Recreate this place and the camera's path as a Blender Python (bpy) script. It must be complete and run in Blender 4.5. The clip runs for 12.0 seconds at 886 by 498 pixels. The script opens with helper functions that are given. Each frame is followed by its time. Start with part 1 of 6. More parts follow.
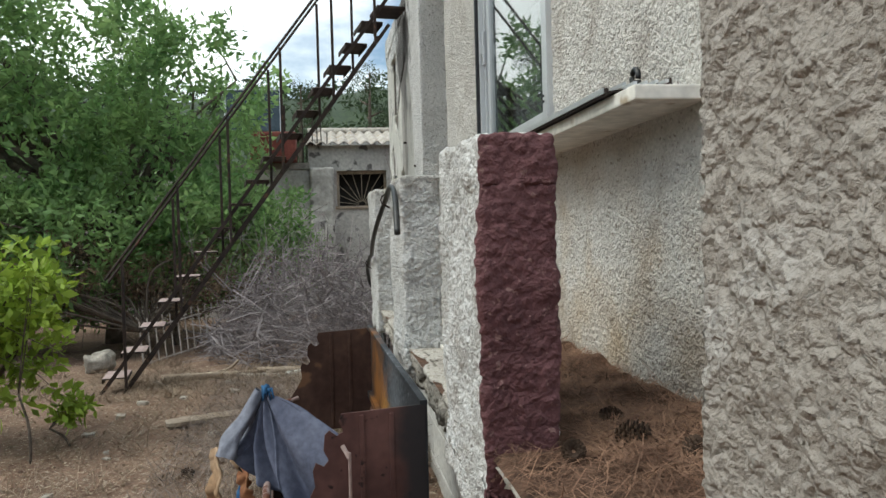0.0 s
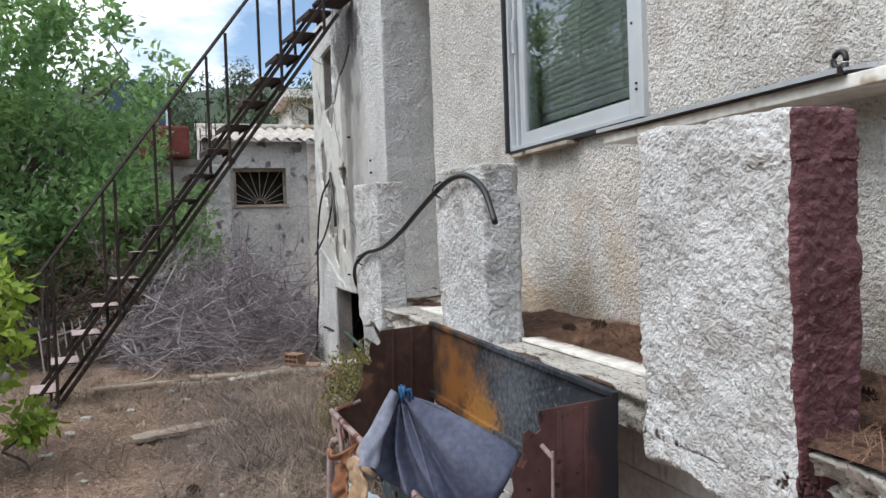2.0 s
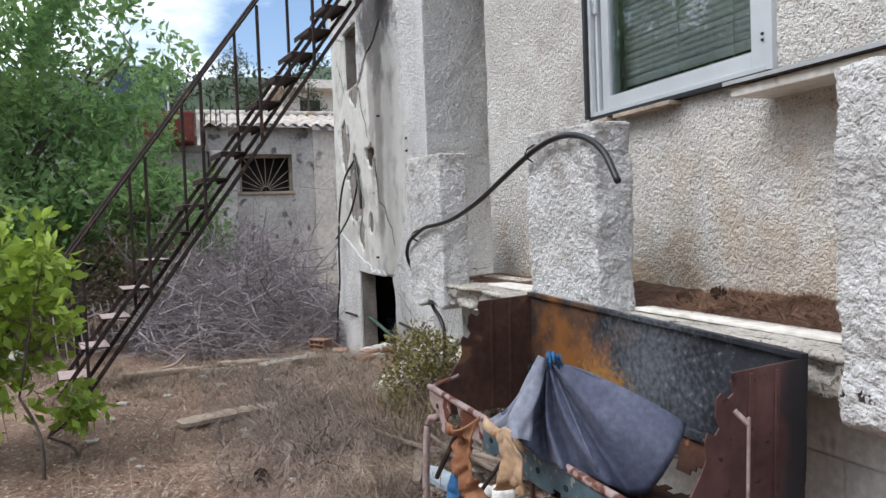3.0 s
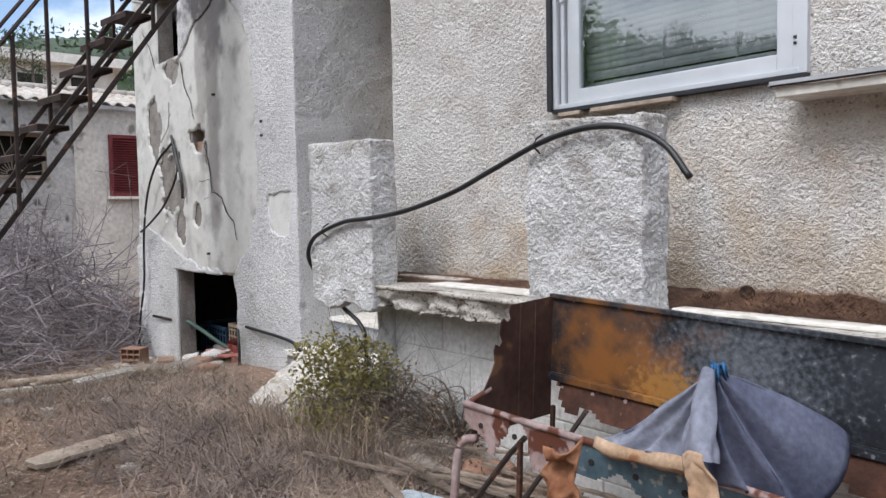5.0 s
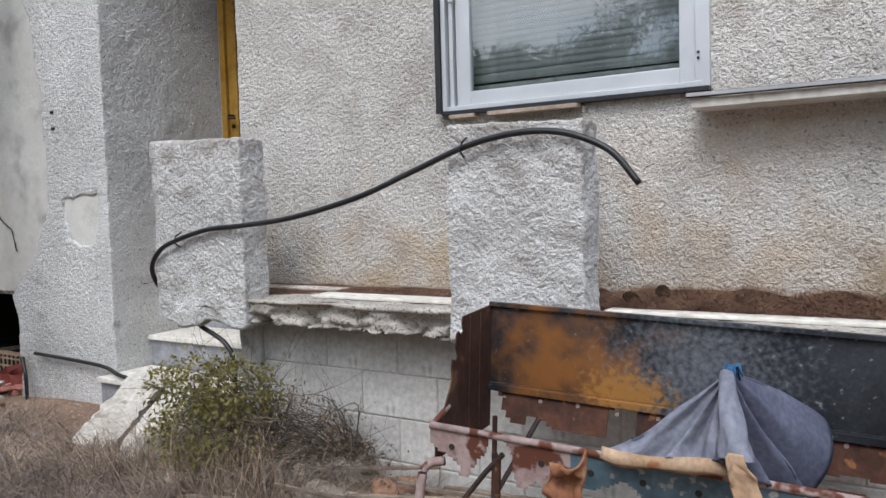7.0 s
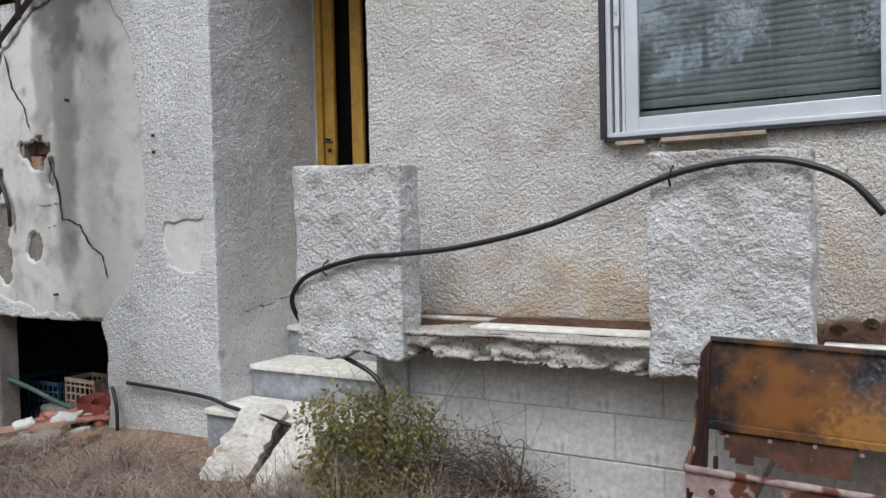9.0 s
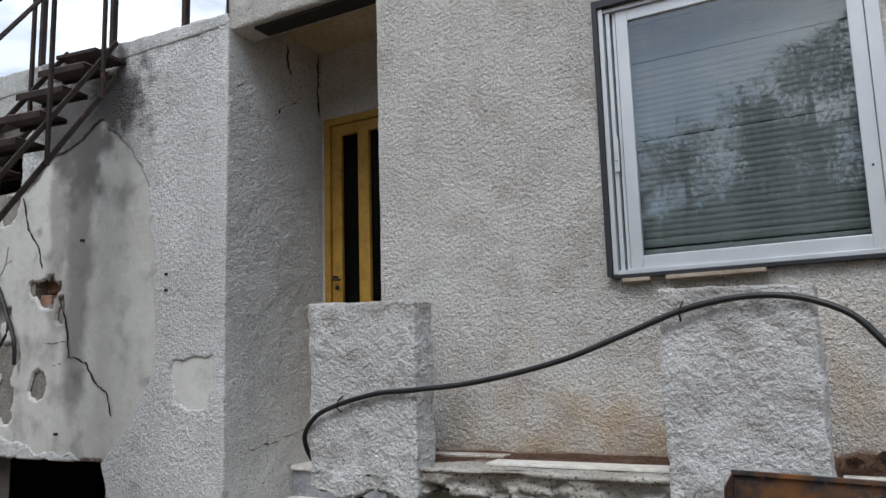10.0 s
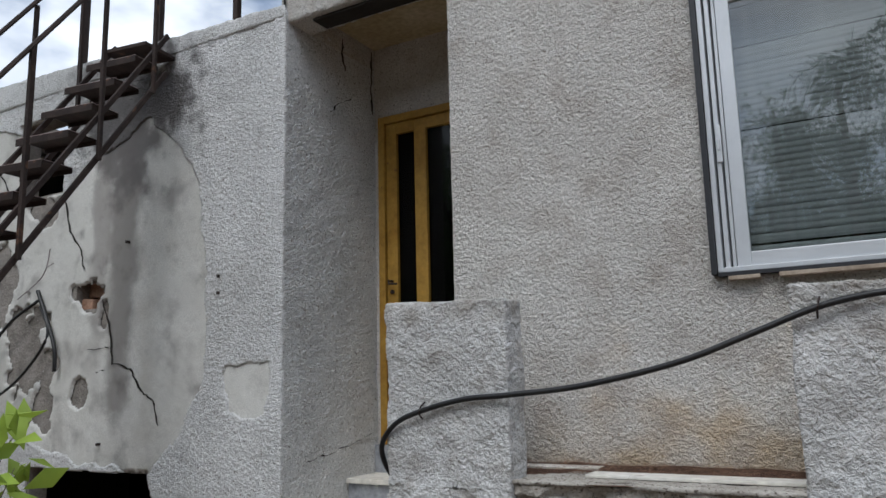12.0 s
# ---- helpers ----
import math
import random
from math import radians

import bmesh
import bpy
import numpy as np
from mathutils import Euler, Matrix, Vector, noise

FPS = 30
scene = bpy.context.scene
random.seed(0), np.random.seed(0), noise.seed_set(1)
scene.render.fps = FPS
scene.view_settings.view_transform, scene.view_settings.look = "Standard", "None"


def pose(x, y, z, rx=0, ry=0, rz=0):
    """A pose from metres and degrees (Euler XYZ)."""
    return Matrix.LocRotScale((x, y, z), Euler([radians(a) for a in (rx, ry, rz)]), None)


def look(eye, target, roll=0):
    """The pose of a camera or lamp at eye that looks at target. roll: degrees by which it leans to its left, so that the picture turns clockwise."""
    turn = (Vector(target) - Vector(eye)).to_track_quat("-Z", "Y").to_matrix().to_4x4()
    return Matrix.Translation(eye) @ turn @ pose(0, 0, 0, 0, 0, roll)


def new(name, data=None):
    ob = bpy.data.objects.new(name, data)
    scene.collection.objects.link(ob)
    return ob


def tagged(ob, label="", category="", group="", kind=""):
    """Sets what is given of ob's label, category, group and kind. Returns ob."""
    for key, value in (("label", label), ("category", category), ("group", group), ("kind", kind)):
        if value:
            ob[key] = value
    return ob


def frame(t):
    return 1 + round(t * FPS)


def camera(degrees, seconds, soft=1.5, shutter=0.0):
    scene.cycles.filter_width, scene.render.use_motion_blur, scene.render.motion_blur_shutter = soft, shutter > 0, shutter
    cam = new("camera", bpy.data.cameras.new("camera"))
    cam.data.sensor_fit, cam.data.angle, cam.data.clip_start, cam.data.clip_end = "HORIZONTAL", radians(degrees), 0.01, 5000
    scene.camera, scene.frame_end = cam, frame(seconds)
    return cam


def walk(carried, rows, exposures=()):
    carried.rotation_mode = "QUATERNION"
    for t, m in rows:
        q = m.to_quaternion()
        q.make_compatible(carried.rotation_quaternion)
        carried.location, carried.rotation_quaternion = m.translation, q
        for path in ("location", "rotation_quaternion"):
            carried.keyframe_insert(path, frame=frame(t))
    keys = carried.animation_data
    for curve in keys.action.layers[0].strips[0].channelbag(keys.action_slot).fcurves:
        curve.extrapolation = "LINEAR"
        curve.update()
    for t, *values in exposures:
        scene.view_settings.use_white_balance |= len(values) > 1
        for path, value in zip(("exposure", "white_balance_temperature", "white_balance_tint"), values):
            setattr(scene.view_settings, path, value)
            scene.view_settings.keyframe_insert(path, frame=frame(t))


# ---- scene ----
cam = camera(60.3, 12.0)
PATH = [
    (0, (0.582, 1.173, 1.207), (-1.395, 1.471, 1.169), -1.6),
    (0.5, (0.428, 1.015, 1.203), (-1.52, 1.467, 1.156), -1.7),
    (1, (0.365, 0.815, 1.207), (-1.566, 1.333, 1.158), -1.9),
    (1.5, (0.345, 0.571, 1.206), (-1.567, 1.153, 1.16), -2.0),
    (2, (0.273, 0.418, 1.192), (-1.618, 1.067, 1.146), -2.0),
    (2.5, (0.11, 0.264, 1.169), (-1.774, 0.934, 1.118), -2.2),
    (2.7, (0.051, 0.185, 1.145), (-1.833, 0.855, 1.085), -2.2),
    (4.3, (-0.515, -0.404, 1.001), (-2.257, 0.574, 0.906), -1.5),
    (4.5, (-0.63, -0.513, 1.038), (-2.316, 0.559, 0.939), -1.3),
    (5, (-0.802, -0.597, 1.126), (-2.343, 0.674, 1.028), -1.0),
    (5.5, (-0.954, -0.645, 1.146), (-2.316, 0.815, 1.041), -1.0),
    (6, (-1.095, -0.764, 1.148), (-2.256, 0.861, 1.035), -1.2),
    (6.5, (-1.213, -0.898, 1.179), (-2.272, 0.795, 1.067), -1.4),
    (7, (-1.389, -0.897, 1.169), (-2.425, 0.809, 1.051), -1.6),
    (7.5, (-1.635, -0.941, 1.194), (-2.675, 0.763, 1.07), -1.6),
    (7.7, (-1.734, -1.001, 1.168), (-2.778, 0.701, 1.053), -1.4),
    (9.3, (-2.095, -1.214, 1.22), (-3.09, 0.521, 1.206), -1.5),
    (9.5, (-2.105, -1.248, 1.224), (-3.094, 0.489, 1.295), -1.6),
    (9.8, (-2.106, -1.3, 1.21), (-3.087, 0.431, 1.418), -1.7),
    (10, (-2.112, -1.314, 1.209), (-3.082, 0.41, 1.503), -1.7),
    (10.5, (-2.137, -1.307, 1.199), (-3.093, 0.409, 1.574), -1.7),
    (11, (-2.189, -1.311, 1.179), (-3.143, 0.402, 1.573), -1.7),
    (11.5, (-2.328, -1.331, 1.176), (-3.28, 0.385, 1.561), -1.6),
    (12, (-2.52, -1.272, 1.163), (-3.506, 0.435, 1.501), -1.4),
]
EXPOSURES = [(0, 0.14, 6400, 1), (1, 0.32, 6200, 5), (2.5, 0.38, 6050, 9), (4.5, 0.52, 6050, 12), (5.5, 0.30, 6050, 12), (7.5, 0.28, 6050, 10), (9.5, 0.14, 6000, 9), (10.5, -0.52, 5950, 8), (11.2, -0.55, 5950, 8), (12, -0.36, 5950, 8)]
walk(cam, [(t, look(e, g, r)) for t, e, g, r in PATH], EXPOSURES)

# ---- world, sun ----
world = bpy.data.worlds.new("sky")
scene.world = world
world.use_nodes = True
wn, wl = world.node_tree.nodes, world.node_tree.links
wn.clear()
w_out = wn.new("ShaderNodeOutputWorld")
w_bg = wn.new("ShaderNodeBackground")
w_sky = wn.new("ShaderNodeTexSky")
w_sky.sky_type = "NISHITA"
w_sky.sun_disc = False
w_sky.sun_elevation = radians(54)
w_sky.sun_rotation = radians(168.7)
w_sky.dust_density = 2.0
w_co = wn.new("ShaderNodeTexCoord")
w_map = wn.new("ShaderNodeMapping")
w_map.inputs["Scale"].default_value = (1.0, 1.0, 2.2)
w_noise = wn.new("ShaderNodeTexNoise")
w_noise.inputs["Scale"].default_value = 1.6
w_noise.inputs["Detail"].default_value = 7
w_noise.inputs["Roughness"].default_value = 0.55
w_ramp = wn.new("ShaderNodeValToRGB")
w_ramp.color_ramp.elements[0].position = 0.42
w_ramp.color_ramp.elements[1].position = 0.55
w_mix = wn.new("ShaderNodeMix")
w_mix.data_type = "RGBA"
w_mix.inputs["B"].default_value = (10.0, 10.1, 10.3, 1)
wl.new(w_co.outputs["Generated"], w_map.inputs["Vector"])
wl.new(w_map.outputs["Vector"], w_noise.inputs["Vector"])
wl.new(w_noise.outputs["Fac"], w_ramp.inputs["Fac"])
wl.new(w_ramp.outputs["Color"], w_mix.inputs["Factor"])
wl.new(w_sky.outputs["Color"], w_mix.inputs["A"])
wl.new(w_mix.outputs["Result"], w_bg.inputs["Color"])
w_bg.inputs["Strength"].default_value = 0.15
wl.new(w_bg.outputs["Background"], w_out.inputs["Surface"])

sun_data = bpy.data.lights.new("sun", "SUN")
sun_data.energy = 1.7
sun_data.angle = radians(28)
sun_data.color = (1.0, 0.97, 0.93)
sun = new("sun", sun_data)
sun.matrix_world = look((4, -20, 28), (0, 0, 0))


# ---- helpers for meshes ----
def lattice(ix, iy, iz, seed):
    """Random numbers 0..1 on an integer lattice."""
    h = (ix * 374761393 + iy * 668265263 + iz * 2147483647 + seed * 974634777) & 0xFFFFFFFF
    h = ((h ^ (h >> 13)) * 1274126177) & 0xFFFFFFFF
    h = ((h ^ (h >> 16)) * 2246822519) & 0xFFFFFFFF
    return ((h ^ (h >> 15)) & 0xFFFF) / 65535.0


def vnoise(p, scale, seed=0):
    """Smooth value noise 0..1 at points p (n x 3)."""
    q = np.asarray(p, float) * scale
    i = np.floor(q).astype(np.int64)
    f = q - i
    f = f * f * (3 - 2 * f)
    total = 0
    for dx in (0, 1):
        for dy in (0, 1):
            for dz in (0, 1):
                w = (f[:, 0] if dx else 1 - f[:, 0]) * (f[:, 1] if dy else 1 - f[:, 1]) * (f[:, 2] if dz else 1 - f[:, 2])
                total = total + w * lattice(i[:, 0] + dx, i[:, 1] + dy, i[:, 2] + dz, seed)
    return total


def fbm(p, scale, seed=0, octaves=3):
    a, s, t = 0.5, 0, 0
    for k in range(octaves):
        s = s + a * vnoise(p, scale * 2 ** k, seed + k)
        t += a
        a *= 0.5
    return s / t


def thing(name, label="", category="", group="", at=(0, 0, 0)):
    ob = new(name)
    ob.location = at
    ob.empty_display_size = 0.1
    return tagged(ob, label, category, group)


def finish(name, me, material, parent=None, label="", smooth=False):
    if material:
        for m in material if isinstance(material, (list, tuple)) else [material]:
            me.materials.append(m)
    if smooth:
        me.polygons.foreach_set("use_smooth", [True] * len(me.polygons))
    ob = new(name, me)
    if parent:
        ob.parent = parent
        ob.matrix_parent_inverse = parent.matrix_world.inverted() if parent.matrix_world != Matrix() else Matrix.Translation(parent.location).inverted()
    if label:
        ob["label"] = label
    return ob


def part(name, bm, material, parent=None, label="", smooth=False):
    """Links a bmesh as one mesh object under a thing or a part."""
    me = bpy.data.meshes.new(name)
    bm.to_mesh(me)
    bm.free()
    return finish(name, me, material, parent, label, smooth)


def raw(name, verts, faces, material, parent=None, label="", smooth=False):
    me = bpy.data.meshes.new(name)
    me.from_pydata([tuple(v) for v in verts], [], [tuple(int(i) for i in f) for f in faces])
    me.update()
    return finish(name, me, material, parent, label, smooth)


def mesh_fast(name, v, f, mat, parent=None, label="", smooth=False):
    """Links vertex and face arrays as one mesh object."""
    me = bpy.data.meshes.new(name)
    v, f = np.asarray(v, np.float32), np.asarray(f, np.int32)
    k = f.shape[1]
    me.vertices.add(len(v))
    me.vertices.foreach_set("co", v.ravel())
    me.loops.add(f.size)
    me.loops.foreach_set("vertex_index", f.ravel())
    me.polygons.add(len(f))
    me.polygons.foreach_set("loop_start", np.arange(len(f), dtype=np.int32) * k)
    me.update(calc_edges=True)
    me.validate()
    return finish(name, me, mat, parent, label, smooth)


def box_into(bm, x0, x1, y0, y1, z0, z1, bevel=0.0, m=None):
    r = bmesh.ops.create_cube(bm, size=1.0)
    vs = r["verts"]
    for v in vs:
        v.co = Vector(((x0 + x1) / 2 + v.co.x * (x1 - x0), (y0 + y1) / 2 + v.co.y * (y1 - y0), (z0 + z1) / 2 + v.co.z * (z1 - z0)))
    if bevel:
        es = list({e for v in vs for e in v.link_edges})
        rr = bmesh.ops.bevel(bm, geom=es, offset=bevel, segments=2, profile=0.6, affect="EDGES")
        vs = list({v for f in rr["faces"] for v in f.verts} | {v for v in vs if v.is_valid})
    if m is not None:
        bmesh.ops.transform(bm, matrix=m, verts=[v for v in vs if v.is_valid])
    return vs


def boxes(*specs, bevel=0.0, m=None):
    bm = bmesh.new()
    for s in specs:
        box_into(bm, *s, bevel=bevel, m=m)
    return bm


def tube_data(points, radii, sides=6):
    """Vertices and faces of a tube along points; radii one number or one per point."""
    pts = [Vector(p) for p in points]
    n = len(pts)
    if not hasattr(radii, "__len__"):
        radii = [radii] * n
    verts, faces = [], []
    up = Vector((0, 0, 1))
    for i, p in enumerate(pts):
        d = (pts[min(i + 1, n - 1)] - pts[max(i - 1, 0)]).normalized()
        a = d.cross(up if abs(d.z) < 0.95 else Vector((1, 0, 0))).normalized()
        b = d.cross(a)
        for k in range(sides):
            t = 2 * math.pi * k / sides
            verts.append(p + (a * math.cos(t) + b * math.sin(t)) * radii[i])
    for i in range(n - 1):
        for k in range(sides):
            k2 = (k + 1) % sides
            faces.append((i * sides + k, i * sides + k2, (i + 1) * sides + k2, (i + 1) * sides + k))
    faces.append(tuple(range(sides))[::-1])
    faces.append(tuple((n - 1) * sides + k for k in range(sides)))
    return verts, faces


class Soup:
    """Collects vertices and faces of many pieces for one mesh."""

    def __init__(self):
        self.v, self.f = [], []

    def add(self, verts, faces):
        o = len(self.v)
        self.v.extend(verts)
        self.f.extend([tuple(i + o for i in f) for f in faces])

    def tube(self, points, radii, sides=5):
        self.add(*tube_data(points, radii, sides))

    def link(self, name, material, parent=None, label="", smooth=False):
        return raw(name, self.v, self.f, material, parent, label, smooth)


def smooth_path(points, n=8):
    """A Catmull-Rom curve through points."""
    p = [Vector(q) for q in points]
    p = [p[0] * 2 - p[1]] + p + [p[-1] * 2 - p[-2]]
    out = []
    for i in range(1, len(p) - 2):
        for k in range(n):
            t = k / n
            out.append(0.5 * (2 * p[i] + (p[i + 1] - p[i - 1]) * t + (2 * p[i - 1] - 5 * p[i] + 4 * p[i + 1] - p[i + 2]) * t * t + (3 * p[i] - p[i - 1] - 3 * p[i + 1] + p[i + 2]) * t ** 3))
    out.append(p[-2])
    return out


def lumps(p, grain, seed=0):
    """Thrown mortar, 0..1: flat-topped lumps that run together, with pits and sand grain between them."""
    p = np.asarray(p, float)
    q = p + 0.45 / grain * np.stack([vnoise(p, grain * 0.7, seed + k) - 0.5 for k in (50, 51, 52)], 1)
    a = fbm(q @ np.array([[0.8, 0.36, 0.48], [-0.6, 0.48, 0.64], [0.0, -0.8, 0.6]]), grain, seed, 2)
    t = np.clip((a - 0.34) / 0.30, 0, 1)
    t = t * t * (3 - 2 * t)
    return 0.62 * t + 0.22 * vnoise(p, grain * 2.6, seed + 3) + 0.16 * fbm(p, grain * 0.3, seed + 4, 2)


def relief_box(x0, x1, y0, y1, z0, z1, step=0.012, amp=0.008, r=0.02, wobble=0.012, seed=0, grain=70):
    """A rough-cast block: a rounded box whose whole skin is pushed out by grain and uneven edges."""
    def face(u0, u1, v0, v1):
        nu, nv = max(2, int((u1 - u0) / step) + 1), max(2, int((v1 - v0) / step) + 1)
        u, v = np.meshgrid(np.linspace(u0, u1, nu), np.linspace(v0, v1, nv), indexing="ij")
        i = np.arange(nu * nv).reshape(nu, nv)
        q = np.stack([i[:-1, :-1], i[1:, :-1], i[1:, 1:], i[:-1, 1:]], -1).reshape(-1, 4)
        return u.ravel(), v.ravel(), q
    vs, fs, o = [], [], 0
    for axis, val, flip in ((0, x0, 1), (0, x1, 0), (1, y0, 0), (1, y1, 1), (2, z0, 1), (2, z1, 0)):
        rng = [(x0, x1), (y0, y1), (z0, z1)]
        a, b = [k for k in range(3) if k != axis]
        u, v, q = face(*rng[a], *rng[b])
        p = np.zeros((len(u), 3))
        p[:, axis], p[:, a], p[:, b] = val, u, v
        vs.append(p)
        fs.append((q[:, ::-1] if flip else q) + o)
        o += len(u)
    p = np.concatenate(vs)
    lo, hi = np.array([x0, y0, z0]) + r, np.array([x1, y1, z1]) - r
    c = np.clip(p, lo, hi)
    d = p - c
    d /= np.maximum(np.linalg.norm(d, axis=1, keepdims=True), 1e-9)
    h = amp * (lumps(p, grain, seed) - 0.5) * 2 + wobble * (fbm(p, 9, seed + 7, 3) - 0.5) * 2
    p = c + d * (r + h)[:, None]
    key = np.round(p, 5)
    _, first, inverse = np.unique(key, axis=0, return_index=True, return_inverse=True)
    return p[first], inverse.ravel()[np.concatenate(fs)]


def sheet(x0, x1, z0, z1, y, step, amp, grain, seed, keep=None, wobble=0.004):
    """A rough skin on a wall that faces -y. keep(x, z): where the skin is still there."""
    nx, nz = int((x1 - x0) / step) + 1, int((z1 - z0) / step) + 1
    X, Z = np.meshgrid(np.linspace(x0, x1, nx), np.linspace(z0, z1, nz), indexing="ij")
    p = np.stack([X.ravel(), np.full(X.size, y), Z.ravel()], 1)
    h = amp * lumps(p, grain, seed) + wobble * fbm(p, 3, seed + 5, 2)
    i = np.arange(nx * nz).reshape(nx, nz)
    q = np.stack([i[:-1, :-1], i[1:, :-1], i[1:, 1:], i[:-1, 1:]], -1).reshape(-1, 4)
    if keep is not None:
        k = keep(p[:, 0], p[:, 2], p)
        whole = k[q].all(1)
        edge = np.zeros(len(p), bool)
        edge[q[~whole & k[q].any(1)].ravel()] = True
        h[edge] = -0.012
        q = q[whole]
    p[:, 1] -= h
    used = np.unique(q)
    back = np.full(len(p), -1)
    back[used] = np.arange(len(used))
    return p[used], back[q]


# ---- materials ----
def surface(name, c1, c2, scale=3.0, fine=60.0, rough=0.85, bump=0.4, depth=0.006, metal=0.0, speck=None, low=0.35, high=0.65, speck_scale=90.0, speck_at=0.62, jitter=0.0, spec=0.3):
    """Two colours mixed in patches, finer mottling over it, grain as bump; speck: a third colour in spots."""
    m = bpy.data.materials.new(name)
    m.use_nodes = True
    n, l = m.node_tree.nodes, m.node_tree.links
    b = n["Principled BSDF"]
    co = n.new("ShaderNodeTexCoord")
    n1 = n.new("ShaderNodeTexNoise")
    n1.inputs["Scale"].default_value = scale
    n1.inputs["Detail"].default_value = 6
    n1.inputs["Roughness"].default_value = 0.6
    r1 = n.new("ShaderNodeValToRGB")
    r1.color_ramp.elements[0].position, r1.color_ramp.elements[1].position = low, high
    r1.color_ramp.elements[0].color, r1.color_ramp.elements[1].color = (*c1, 1), (*c2, 1)
    n2 = n.new("ShaderNodeTexNoise")
    n2.inputs["Scale"].default_value = fine
    n2.inputs["Detail"].default_value = 4
    r2 = n.new("ShaderNodeMapRange")
    r2.inputs["From Min"].default_value, r2.inputs["From Max"].default_value = 0.25, 0.75
    r2.inputs["To Min"].default_value, r2.inputs["To Max"].default_value = 0.72, 1.12
    mul = n.new("ShaderNodeMix")
    mul.data_type, mul.blend_type = "RGBA", "MULTIPLY"
    mul.inputs["Factor"].default_value = 1.0
    for t in (n1, n2):
        l.new(co.outputs["Object"], t.inputs["Vector"])
    l.new(n1.outputs["Fac"], r1.inputs["Fac"])
    l.new(n2.outputs["Fac"], r2.inputs["Value"])
    l.new(r1.outputs["Color"], mul.inputs["A"])
    l.new(r2.outputs["Result"], mul.inputs["B"])
    colour = mul.outputs["Result"]
    if speck:
        n3 = n.new("ShaderNodeTexNoise")
        n3.inputs["Scale"].default_value = speck_scale
        n3.inputs["Detail"].default_value = 3
        l.new(co.outputs["Object"], n3.inputs["Vector"])
        r3 = n.new("ShaderNodeValToRGB")
        r3.color_ramp.elements[0].position, r3.color_ramp.elements[1].position = speck_at, speck_at + 0.06
        l.new(n3.outputs["Fac"], r3.inputs["Fac"])
        mx = n.new("ShaderNodeMix")
        mx.data_type = "RGBA"
        mx.inputs["B"].default_value = (*speck, 1)
        l.new(r3.outputs["Color"], mx.inputs["Factor"])
        l.new(colour, mx.inputs["A"])
        colour = mx.outputs["Result"]
    if jitter:
        info = n.new("ShaderNodeObjectInfo")
        geo = n.new("ShaderNodeNewGeometry")
        add = n.new("ShaderNodeMath")
        add.operation = "ADD"
        l.new(info.outputs["Random"], add.inputs[0])
        l.new(geo.outputs["Random Per Island"], add.inputs[1])
        fr = n.new("ShaderNodeMath")
        fr.operation = "FRACT"
        l.new(add.outputs[0], fr.inputs[0])
        jr = n.new("ShaderNodeMapRange")
        jr.inputs["To Min"].default_value, jr.inputs["To Max"].default_value = 1 - jitter, 1 + jitter
        l.new(fr.outputs[0], jr.inputs["Value"])
        jm = n.new("ShaderNodeMix")
        jm.data_type, jm.blend_type = "RGBA", "MULTIPLY"
        jm.inputs["Factor"].default_value = 1.0
        l.new(colour, jm.inputs["A"])
        l.new(jr.outputs["Result"], jm.inputs["B"])
        colour = jm.outputs["Result"]
    l.new(colour, b.inputs["Base Color"])
    b.inputs["Roughness"].default_value = rough
    b.inputs["Metallic"].default_value = metal
    b.inputs["Specular IOR Level"].default_value = spec
    bp = n.new("ShaderNodeBump")
    bp.inputs["Strength"].default_value = bump
    bp.inputs["Distance"].default_value = depth
    l.new(n2.outputs["Fac"], bp.inputs["Height"])
    l.new(bp.outputs["Normal"], b.inputs["Normal"])
    return m


